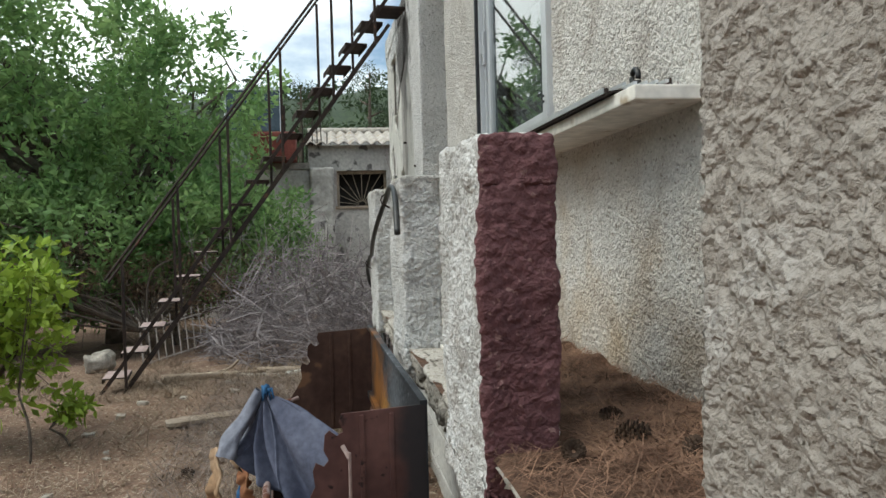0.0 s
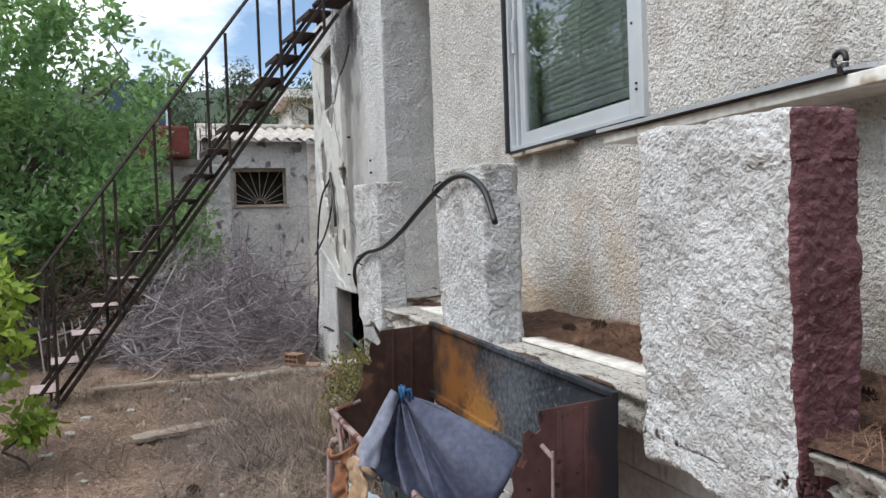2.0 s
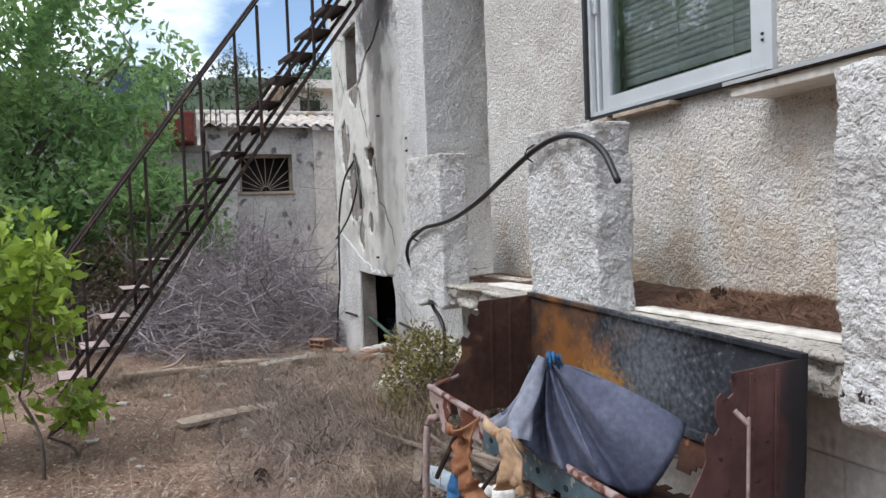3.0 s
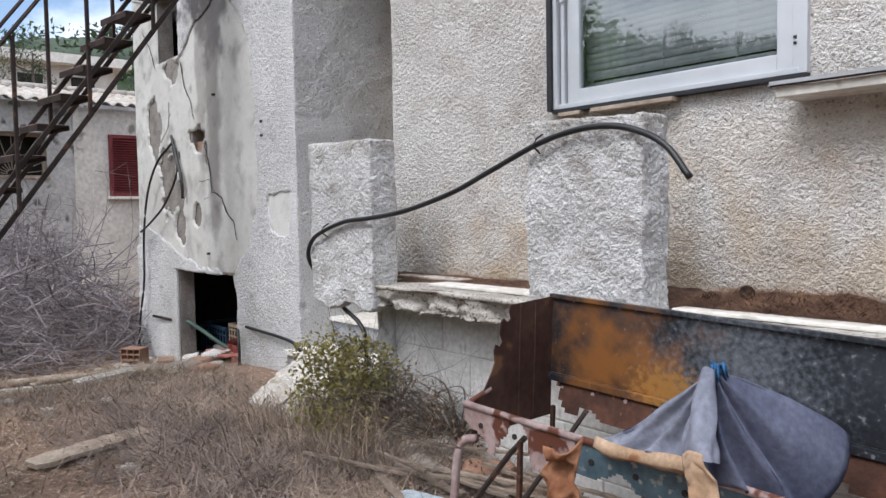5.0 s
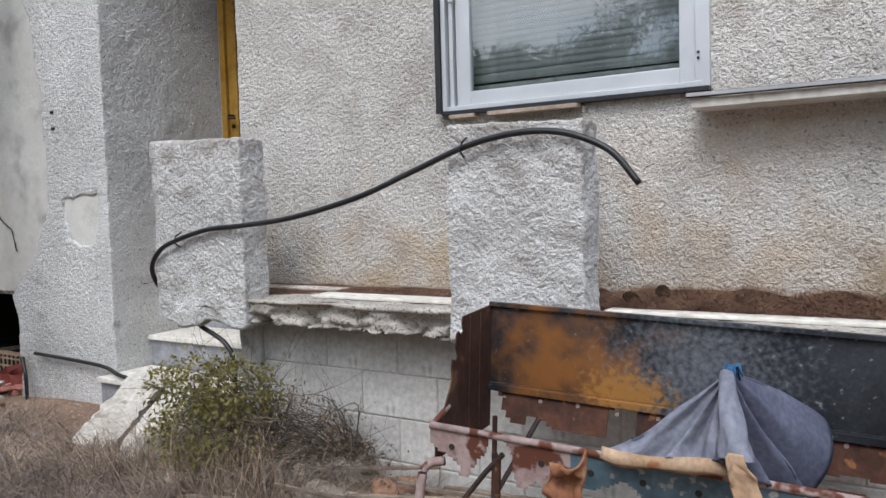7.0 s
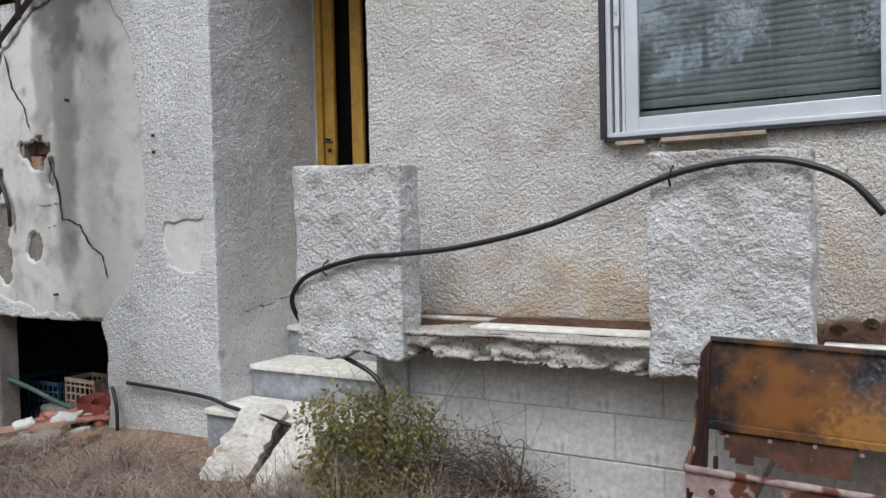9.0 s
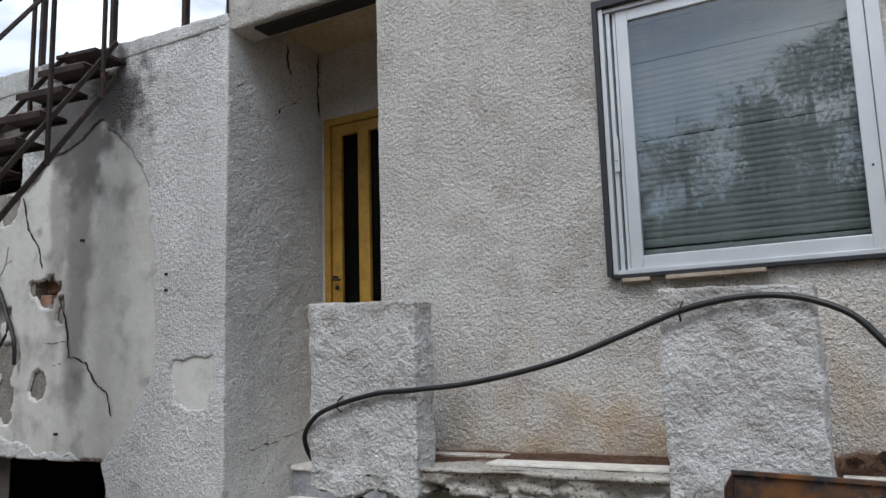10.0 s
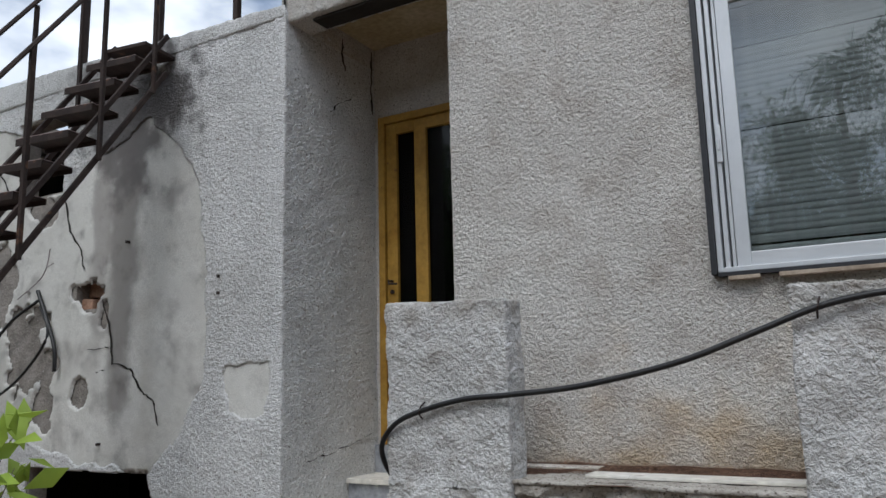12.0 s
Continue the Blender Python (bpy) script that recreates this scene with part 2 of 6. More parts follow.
def add_stain_or_shade(m, colour, centre, size, amount=1.0, scale=3.0, lo=0.45, hi=0.7):
    """A stain or painted shade with a noisy outline over m's colour: within size metres of centre, axis by axis."""
    n, l = m.node_tree.nodes, m.node_tree.links
    b = n["Principled BSDF"]
    old = b.inputs["Base Color"].links[0].from_socket
    co = n.new("ShaderNodeTexCoord")
    mp = n.new("ShaderNodeMapping")
    mp.vector_type = "TEXTURE"
    mp.inputs["Location"].default_value = centre
    mp.inputs["Scale"].default_value = size
    ln = n.new("ShaderNodeVectorMath")
    ln.operation = "LENGTH"
    l.new(co.outputs["Object"], mp.inputs["Vector"])
    l.new(mp.outputs["Vector"], ln.inputs[0])
    ns = n.new("ShaderNodeTexNoise")
    ns.inputs["Scale"].default_value = scale
    ns.inputs["Detail"].default_value = 6
    l.new(co.outputs["Object"], ns.inputs["Vector"])
    mr = n.new("ShaderNodeMapRange")
    mr.inputs["From Min"].default_value, mr.inputs["From Max"].default_value = 1.0, 0.0
    mr.inputs["To Min"].default_value, mr.inputs["To Max"].default_value = 0.0, 0.7
    l.new(ln.outputs["Value"], mr.inputs["Value"])
    ad = n.new("ShaderNodeMath")
    ad.operation = "ADD"
    l.new(mr.outputs["Result"], ad.inputs[0])
    l.new(ns.outputs["Fac"], ad.inputs[1])
    rp = n.new("ShaderNodeMapRange")
    rp.interpolation_type = "SMOOTHSTEP"
    rp.inputs["From Min"].default_value, rp.inputs["From Max"].default_value = lo + 0.3, hi + 0.3
    rp.inputs["To Max"].default_value = amount
    l.new(ad.outputs[0], rp.inputs["Value"])
    mx = n.new("ShaderNodeMix")
    mx.data_type = "RGBA"
    mx.inputs["B"].default_value = (*colour, 1)
    l.new(rp.outputs["Result"], mx.inputs["Factor"])
    l.new(old, mx.inputs["A"])
    l.new(mx.outputs["Result"], b.inputs["Base Color"])
    return m


def roughcast(m, coarse=48.0, fine=150.0, depth=0.016):
    """Thrown-mortar relief: rounded lumps, pits between them and sand grain on top."""
    n, l = m.node_tree.nodes, m.node_tree.links
    b = n["Principled BSDF"]
    co = n.new("ShaderNodeTexCoord")
    wob = n.new("ShaderNodeTexNoise")
    wob.inputs["Scale"].default_value = 30
    l.new(co.outputs["Object"], wob.inputs["Vector"])
    mixv = n.new("ShaderNodeMix")
    mixv.data_type = "VECTOR"
    mixv.inputs["Factor"].default_value = 0.035
    l.new(co.outputs["Object"], mixv.inputs["A"])
    l.new(wob.outputs["Color"], mixv.inputs["B"])
    vo = n.new("ShaderNodeTexVoronoi")
    vo.feature = "SMOOTH_F1"
    vo.inputs["Scale"].default_value = coarse
    vo.inputs["Smoothness"].default_value = 0.35
    l.new(mixv.outputs["Result"], vo.inputs["Vector"])
    big = n.new("ShaderNodeTexNoise")
    big.inputs["Scale"].default_value = coarse * 0.55
    big.inputs["Detail"].default_value = 5
    big.inputs["Roughness"].default_value = 0.62
    l.new(co.outputs["Object"], big.inputs["Vector"])
    sand = n.new("ShaderNodeTexNoise")
    sand.inputs["Scale"].default_value = fine
    sand.inputs["Detail"].default_value = 3
    l.new(co.outputs["Object"], sand.inputs["Vector"])
    a = n.new("ShaderNodeMath")
    a.operation = "MULTIPLY_ADD"
    a.inputs[1].default_value = -0.55
    l.new(vo.outputs["Distance"], a.inputs[0])
    l.new(big.outputs["Fac"], a.inputs[2])
    c = n.new("ShaderNodeMath")
    c.operation = "MULTIPLY_ADD"
    c.inputs[1].default_value = 0.30
    l.new(sand.outputs["Fac"], c.inputs[0])
    l.new(a.outputs[0], c.inputs[2])
    bp = n.new("ShaderNodeBump")
    bp.inputs["Strength"].default_value = 1.0
    bp.inputs["Distance"].default_value = depth
    l.new(c.outputs[0], bp.inputs["Height"])
    l.new(bp.outputs["Normal"], b.inputs["Normal"])
    return m


STUCCO = surface("stucco", (0.67, 0.665, 0.65), (0.82, 0.815, 0.80), 2.2, 85, 0.9, 0.9, 0.008, speck=(0.30, 0.28, 0.25), speck_scale=70, speck_at=0.62)
FACADE = surface("facade_stucco", (0.61, 0.585, 0.545), (0.75, 0.725, 0.68), 1.8, 85, 0.9, 0.9, 0.008, speck=(0.33, 0.30, 0.26), speck_scale=75, speck_at=0.615)
PILLAR = surface("pillar_stucco", (0.57, 0.565, 0.55), (0.75, 0.745, 0.73), 3.0, 90, 0.92, 0.9, 0.008, speck=(0.30, 0.29, 0.26), speck_scale=80, speck_at=0.635)
PLASTER = surface("smooth_plaster", (0.58, 0.565, 0.52), (0.71, 0.70, 0.66), 0.9, 160, 0.85, 0.15, 0.003)
add_stain_or_shade(FACADE, (0.47, 0.33, 0.17), (-2.6, 1.97, 0.70), (3.8, 1.0, 0.8), 0.75, 5.0, 0.36, 1.0)
add_stain_or_shade(FACADE, (0.52, 0.40, 0.27), (-2.0, 1.97, 1.35), (2.2, 1.0, 0.5), 0.5, 5.0, 0.5, 1.1)
add_stain_or_shade(FACADE, (0.34, 0.26, 0.18), (-0.95, 1.97, 0.75), (1.2, 1.0, 0.8), 0.6, 6.0, 0.5, 1.0)
add_stain_or_shade(STUCCO, (0.09, 0.082, 0.08), (-6.78, 1.94, 3.05), (1.0, 1.0, 0.85), 0.92, 7.0, 0.3, 0.68)
add_stain_or_shade(STUCCO, (0.40, 0.38, 0.34), (-6.9, 1.94, 0.15), (2.6, 1.0, 0.8), 0.5, 5.0, 0.5, 1.0)
add_stain_or_shade(PLASTER, (0.24, 0.225, 0.21), (-6.80, 1.955, 2.25), (0.20, 1.0, 2.2), 0.9, 4.0, 0.22, 0.62)
add_stain_or_shade(PLASTER, (0.32, 0.30, 0.28), (-7.04, 1.955, 2.35), (0.14, 1.0, 1.4), 0.8, 4.0, 0.22, 0.62)
add_stain_or_shade(PLASTER, (0.46, 0.43, 0.38), (-6.55, 1.955, 1.3), (0.25, 1.0, 1.2), 0.6, 5.0, 0.5, 1.0)
add_stain_or_shade(PLASTER, (0.14, 0.13, 0.125), (-6.80, 1.955, 2.85), (0.45, 1.0, 0.6), 0.9, 7.0, 0.22, 0.62)
# painted shade: darkens the +x face of the return wall
add_stain_or_shade(FACADE, (0.34, 0.29, 0.245), (-0.80, 2.7, 1.4), (0.16, 1.4, 2.0), 0.75, 6.0, 0.15, 0.62)
for rough_wall in (STUCCO, FACADE):
    roughcast(rough_wall, 115.0, 300.0, 0.013)
# brown dirt on the near pillar, spread wide to paint in its shade too
add_stain_or_shade(PILLAR, (0.27, 0.235, 0.20), (0.45, 1.46, 1.0), (0.95, 0.8, 1.3), 0.85, 9.0, 0.12, 0.62)
add_stain_or_shade(PILLAR, (0.30, 0.27, 0.23), (-2.5, 1.5, 1.47), (4.5, 1.0, 0.16), 0.75, 14.0, 0.35, 0.95)
roughcast(PILLAR, 110.0, 280.0, 0.010)
CEMENT = surface("grey_render", (0.20, 0.18, 0.16), (0.34, 0.31, 0.28), 6, 60, 0.95, 0.8, 0.01)
MAROON = surface("maroon_paint", (0.095, 0.038, 0.042), (0.155, 0.068, 0.072), 5, 70, 0.75, 0.9, 0.008, speck=(0.24, 0.14, 0.13), speck_scale=55, speck_at=0.63)
roughcast(MAROON, 95.0, 240.0, 0.007)
CONCRETE = surface("concrete", (0.33, 0.30, 0.26), (0.52, 0.49, 0.44), 5, 90, 0.95, 0.8, 0.008, speck=(0.14, 0.12, 0.10), speck_scale=70, speck_at=0.58)
BLOCK = surface("painted_block", (0.46, 0.45, 0.425), (0.62, 0.605, 0.575), 4, 40, 0.92, 0.5, 0.004, speck=(0.30, 0.29, 0.27), speck_scale=7, speck_at=0.64, jitter=0.06)
MORTAR = surface("mortar", (0.42, 0.40, 0.37), (0.54, 0.52, 0.48), 8, 60, 0.95)
MARBLE = surface("pale_marble", (0.70, 0.66, 0.58), (0.84, 0.81, 0.75), 4, 25, 0.5, 0.1, 0.002, speck=(0.42, 0.34, 0.25), speck_scale=9, speck_at=0.66)
GREY_MARBLE = surface("grey_marble", (0.22, 0.23, 0.25), (0.38, 0.39, 0.41), 9, 40, 0.4, 0.1, 0.002, speck=(0.55, 0.55, 0.54), speck_scale=12, speck_at=0.63)
SOFFIT = surface("soffit_paint", (0.42, 0.33, 0.19), (0.56, 0.46, 0.30), 2, 30, 0.9, 0.3)
BLACK_RUBBER = surface("black_rubber", (0.008, 0.008, 0.009), (0.02, 0.02, 0.02), 6, 40, 0.45, 0.15, 0.001, spec=0.5)
BLACK_FRAME = surface("black_frame", (0.012, 0.013, 0.016), (0.022, 0.023, 0.028), 6, 40, 0.5, 0.1, 0.001, spec=0.5)
ALU = surface("white_aluminium", (0.58, 0.60, 0.62), (0.68, 0.70, 0.72), 3, 400, 0.38, 0.05, 0.001, metal=0.35, spec=0.5)
# near-black colour puts the shade of rooms, cracks and holes into the surface
SHADE_BLACK = surface("shade_black", (0.02, 0.018, 0.016), (0.04, 0.035, 0.03), 3, 30, 0.95)
BLIND = surface("white_blind", (0.28, 0.285, 0.285), (0.35, 0.355, 0.355), 5, 30, 0.6, 0.05)
OCHRE = surface("ochre_enamel", (0.30, 0.16, 0.025), (0.44, 0.26, 0.05), 3, 30, 0.5, 0.1, 0.002, speck=(0.20, 0.10, 0.03), speck_scale=14, speck_at=0.68)
IRON = surface("rusty_iron", (0.028, 0.021, 0.019), (0.06, 0.042, 0.036), 7, 60, 0.75, 0.4, 0.002, metal=0.2, speck=(0.11, 0.06, 0.04), speck_scale=12, speck_at=0.64)
TREAD = surface("primer_tread", (0.34, 0.25, 0.235), (0.50, 0.40, 0.38), 8, 50, 0.8, 0.3, 0.002)
EARTH = surface("dry_earth", (0.165, 0.102, 0.074), (0.32, 0.215, 0.155), 1.6, 30, 0.97, 1.0, 0.03, speck=(0.46, 0.38, 0.28), speck_scale=38, speck_at=0.60)
STRAW = surface("dry_straw", (0.17, 0.125, 0.095), (0.40, 0.31, 0.225), 4, 20, 0.9, 0.1, jitter=0.4)
TWIG = surface("grey_twigs", (0.17, 0.15, 0.155), (0.38, 0.335, 0.34), 4, 30, 0.9, 0.2, jitter=0.3)
WEED = surface("dead_weed", (0.12, 0.095, 0.082), (0.30, 0.235, 0.20), 4, 30, 0.9, 0.2, jitter=0.4)
NEEDLE = surface("pine_needles", (0.13, 0.07, 0.045), (0.29, 0.17, 0.11), 8, 60, 0.8, 0.2, jitter=0.45)
LITTER = surface("needle_bed", (0.055, 0.03, 0.02), (0.17, 0.095, 0.062), 30, 160, 0.95, 1.0, 0.01)
CONE = surface("pine_cone", (0.03, 0.018, 0.012), (0.09, 0.055, 0.035), 20, 80, 0.85, 0.5)
BARK = surface("bark", (0.07, 0.055, 0.045), (0.16, 0.13, 0.105), 9, 50, 0.95, 0.9, 0.01)
OLDWOOD = surface("old_grey_wood", (0.13, 0.10, 0.078), (0.30, 0.24, 0.185), 7, 60, 0.92, 0.5, 0.004, jitter=0.2)
WOOD = surface("weathered_wood", (0.27, 0.21, 0.155), (0.46, 0.38, 0.30), 6, 60, 0.9, 0.5, 0.004)
STONE = surface("rubble_stone", (0.30, 0.27, 0.23), (0.52, 0.48, 0.42), 5, 50, 0.95, 0.7, 0.008, jitter=0.2)
CLAY = surface("clay_brick", (0.26, 0.14, 0.09), (0.38, 0.24, 0.17), 6, 60, 0.95, 0.6, 0.005, jitter=0.15)
SHED = surface("shed_render", (0.36, 0.34, 0.32), (0.60, 0.575, 0.54), 1.4, 18, 0.95, 0.6, 0.01, speck=(0.13, 0.12, 0.115), speck_scale=3.5, speck_at=0.58)
SHED_PALE = surface("shed_pale", (0.56, 0.52, 0.46), (0.70, 0.65, 0.58), 1.4, 18, 0.95, 0.4, 0.006, speck=(0.26, 0.23, 0.20), speck_scale=2.5, speck_at=0.64)
TILE = surface("roof_tile", (0.33, 0.295, 0.255), (0.50, 0.46, 0.41), 2.5, 22, 0.9, 0.5, 0.006, speck=(0.27, 0.19, 0.12), speck_scale=4, speck_at=0.6)
SHUTTER = surface("red_shutter", (0.13, 0.022, 0.024), (0.19, 0.04, 0.04), 4, 30, 0.6, 0.1, 0.002)
RED_TANK = surface("red_tank", (0.13, 0.03, 0.024), (0.20, 0.055, 0.042), 4, 30, 0.7, 0.2)
BLUE_SHEET = surface("slate_sheet", (0.05, 0.07, 0.09), (0.085, 0.11, 0.135), 2, 20, 0.9, 0.1, spec=0.1)
SLAB = surface("weathered_marble", (0.42, 0.39, 0.34), (0.60, 0.57, 0.51), 5, 40, 0.8, 0.3, 0.003, speck=(0.28, 0.24, 0.19), speck_scale=12, speck_at=0.62)


def foliage(name, c1, c2, trans=0.35):
    m = surface(name, c1, c2, 1.5, 8, 0.55, 0.1, 0.002, jitter=0.35)
    b = m.node_tree.nodes["Principled BSDF"]
    n, l = m.node_tree.nodes, m.node_tree.links
    tr = n.new("ShaderNodeBsdfTranslucent")
    l.new(b.inputs["Base Color"].links[0].from_socket, tr.inputs["Color"])
    mx = n.new("ShaderNodeMixShader")
    mx.inputs["Fac"].default_value = trans
    l.new(b.outputs["BSDF"], mx.inputs[1])
    l.new(tr.outputs["BSDF"], mx.inputs[2])
    l.new(mx.outputs["Shader"], n["Material Output"].inputs["Surface"])
    return m


LEAF = foliage("tree_leaf", (0.15, 0.28, 0.10), (0.33, 0.48, 0.19), 0.55)
LEAF_DARK = foliage("shrub_leaf", (0.15, 0.27, 0.085), (0.26, 0.41, 0.14), 0.5)
CITRUS = foliage("citrus_leaf", (0.20, 0.31, 0.035), (0.36, 0.48, 0.075))
PINE = foliage("pine_foliage", (0.03, 0.055, 0.022), (0.06, 0.09, 0.035), 0.2)
DRYLEAF = foliage("dry_leaf", (0.17, 0.115, 0.075), (0.30, 0.22, 0.15), 0.3)
HERB = foliage("herb_leaf", (0.19, 0.17, 0.055), (0.38, 0.33, 0.12), 0.35)


def glass_material(name, gloss, tint):
    m = bpy.data.materials.new(name)
    m.use_nodes = True
    n, l = m.node_tree.nodes, m.node_tree.links
    n.remove(n["Principled BSDF"])
    t = n.new("ShaderNodeBsdfTransparent")
    t.inputs["Color"].default_value = (*tint, 1)
    g = n.new("ShaderNodeBsdfGlossy")
    g.inputs["Roughness"].default_value = 0.015
    f = n.new("ShaderNodeLayerWeight")
    f.inputs["Blend"].default_value = 0.5
    pw = n.new("ShaderNodeMath")
    pw.operation = "POWER"
    pw.inputs[1].default_value = 4.0
    l.new(f.outputs["Facing"], pw.inputs[0])
    mr = n.new("ShaderNodeMapRange")
    mr.inputs["To Min"].default_value = gloss
    l.new(pw.outputs[0], mr.inputs["Value"])
    mx = n.new("ShaderNodeMixShader")
    l.new(mr.outputs["Result"], mx.inputs["Fac"])
    l.new(t.outputs["BSDF"], mx.inputs[1])
    l.new(g.outputs["BSDF"], mx.inputs[2])
    l.new(mx.outputs["Shader"], n["Material Output"].inputs["Surface"])
    return m


GLASS = glass_material("window_glass", 0.12, (0.78, 0.82, 0.82))
DOOR_GLASS = glass_material("dark_door_glass", 0.02, (0.25, 0.26, 0.26))


# ---- ground ----
def ground_height(x, y):
    p = np.stack([np.atleast_1d(x).astype(float), np.atleast_1d(y).astype(float), np.zeros(np.size(x))], 1)
    h = 0.05 * (fbm(p, 0.9, 3, 3) - 0.5) + 0.02 * (fbm(p, 6, 9, 2) - 0.5)
    far = np.clip((np.hypot(p[:, 0] + 5, p[:, 1]) - 12) / 30, 0, 1)
    fall = np.clip((-5.6 - p[:, 0]) / 2.8, 0, 1)
    return h * (1 + 3 * far) - 0.25 * fall * fall * (3 - 2 * fall)


def gz(x, y):
    return float(ground_height(x, y)[0])


def build_ground():
    g = np.concatenate([-np.geomspace(1500, 16, 22), np.linspace(-15, 8, 220), np.geomspace(9, 1500, 22)])
    gy = np.concatenate([-np.geomspace(1500, 9, 22), np.linspace(-8, 6, 140), np.geomspace(7, 1500, 22)])
    X, Y = np.meshgrid(g, gy, indexing="ij")
    Z = ground_height(X.ravel(), Y.ravel())
    i = np.arange(X.size).reshape(X.shape)
    q = np.stack([i[:-1, :-1], i[1:, :-1], i[1:, 1:], i[:-1, 1:]], -1).reshape(-1, 4)
    ob = raw("ground", np.stack([X.ravel(), Y.ravel(), Z], 1), q, EARTH, smooth=True)
    return tagged(ob, "dry brown earth with straw and stones", "ground", kind="structure")


build_ground()

FY = 1.97       # plane of the front of the house
FLOOR = 0.78    # balcony floor


# ---- front wall with the window opening ----
WX0, WX1, WZ0, WZ1 = -3.10, -2.00, 1.55, 2.82
front = thing("wall_front", "rough white stucco wall of an old house", "wall")
front["kind"] = "structure"
part("core", boxes((-4.33, WX0, FY + 0.004, 2.22, -0.2, 5.2), (WX1, -0.80, FY + 0.004, 2.22, -0.2, 5.2), (WX0, WX1, FY + 0.004, 2.22, -0.2, WZ0), (WX0, WX1, FY + 0.004, 2.22, WZ1, 5.2)), FACADE, front)


def front_keep(x, z, p):
    return ~((x > WX0 + 0.003) & (x < WX1 - 0.003) & (z > WZ0 + 0.003) & (z < WZ1 - 0.003))


v, f = sheet(-4.33, -0.805, 0.70, 3.75, FY, 0.0060, 0.0066, 90, 11, front_keep, 0.007)
mesh_fast("stucco", v, f, FACADE, front, smooth=True)
v, f = sheet(-4.33, -0.80, 3.75, 5.2, FY, 0.05, 0.012, 20, 11)
raw("stucco", v, f, FACADE, front, smooth=True)

# return wall at the near corner, the rest of the house closed behind
side = thing("wall_side", "white stucco return wall at the house corner", "wall")
side["kind"] = "structure"
v, f = relief_box(-0.95, -0.792, 1.955, 4.6, 0.5, 3.2, 0.02, 0.004, 0.016, 0.008, 5, 40)
raw("return_wall", v, f, FACADE, side, smooth=True)
part("upper_wall", boxes((-0.95, -0.80, 1.975, 4.6, 3.18, 5.2)), FACADE, side)
back = tagged(part("wall_back", boxes((-8.3, -0.80, 8.0, 8.2, -0.2, 5.2), (-0.95, -0.80, 4.6, 8.0, -0.2, 5.2), (-5.40, -5.2, 3.2, 8.0, 3.4, 5.2)), FACADE), "plain stucco wall closing the house", "wall", kind="structure")
tagged(part("roof_slab", boxes((-5.43, -0.6, 1.9, 8.3, 5.2, 5.4)), CONCRETE), "flat concrete roof of the house", "roof", kind="structure")
# inner shell of the room, its shade put into the colour
tagged(part("wall_room", boxes((-4.12, -0.96, 4.5, 4.6, -0.1, 3.4), (-4.16, -4.10, 2.23, 4.5, -0.1, 3.4)), SHADE_BLACK), "inner walls of the room, coloured near-black for shade", "wall", kind="structure")
tagged(part("ceiling", boxes((-4.1, -0.96, 2.23, 4.5, 3.3, 3.36)), SHADE_BLACK), "ceiling of the room, coloured near-black for shade", "ceiling", kind="structure")
tagged(part("floor", boxes((-4.1, -0.96, 2.23, 4.5, 0.70, 0.78)), SHADE_BLACK), "floor of the room, coloured near-black for shade", "floor", kind="structure")

# ---- tower wall: grey core, smooth plaster over it, rough stucco over that ----
TX0, TX1, TTOP = -8.70, -5.42, 3.36
HX0, HX1, HZ = -7.72, -6.46, 0.64    # broken opening at the ground
NX0, NX1, NZ0, NZ1 = -8.05, -7.46, 2.56, 3.13   # small opening under the stairs
tower = thing("wall_tower", "stucco wall with fallen render, cracks and dark streaks", "wall")
tower["kind"] = "structure"
CX0, CX1, CZ0, CZ1 = -7.31, -7.02, 1.69, 1.88    # knocked-out cavity in the masonry
openings = [(HX0, HX1, -0.5, HZ), (NX0, NX1, NZ0, NZ1), (CX0, CX1, CZ0, CZ1)]
cut_x = sorted({TX0, HX0, HX1, NX0, NX1, CX0, CX1, TX1})
cut_z = sorted({-0.5, HZ, NZ0, NZ1, CZ0, CZ1, TTOP - 0.02})
cells = []
for xa, xb in zip(cut_x[:-1], cut_x[1:]):
    for za, zb in zip(cut_z[:-1], cut_z[1:]):
        if not any(o[0] <= xa and xb <= o[1] and o[2] <= za and zb <= o[3] for o in openings):
            cells.append((xa, xb, 1.975, 2.11, za, zb))
part("core", boxes(*cells), CEMENT, tower)
for k, (xa, xb, za, zb, ya) in enumerate(((-7.32, -7.20, 1.68, 1.77, 2.02), (-7.19, -7.01, 1.68, 1.775, 2.06), (-7.32, -7.12, 1.785, 1.89, 2.07), (-7.11, -7.01, 1.785, 1.89, 2.035))):
    v, f = relief_box(xa, xb, ya, 2.16, za, zb, 0.012, 0.004, 0.01, 0.012, 60 + k, 50)
    raw("brick", v, f, CLAY, tower, "broken hollow brick inside the cavity", smooth=True)
part("return_wall", boxes((TX0, TX0 + 0.25, 2.11, 8.0, -0.5, TTOP - 0.02), (TX0 + 0.25, TX1 - 0.2, 3.3, 3.5, -0.5, TTOP - 0.03)), CEMENT, tower)
SPALLS = [(-7.16, 1.785, 0.22, 0.14), (-8.20, 1.92, 0.17, 0.22), (-7.80, 1.42, 0.25, 0.30), (-7.60, 1.08, 0.11, 0.20), (-7.21, 1.10, 0.09, 0.10), (-7.70, 2.45, 0.2, 0.13), (-6.98, 1.64, 0.05, 0.12)]
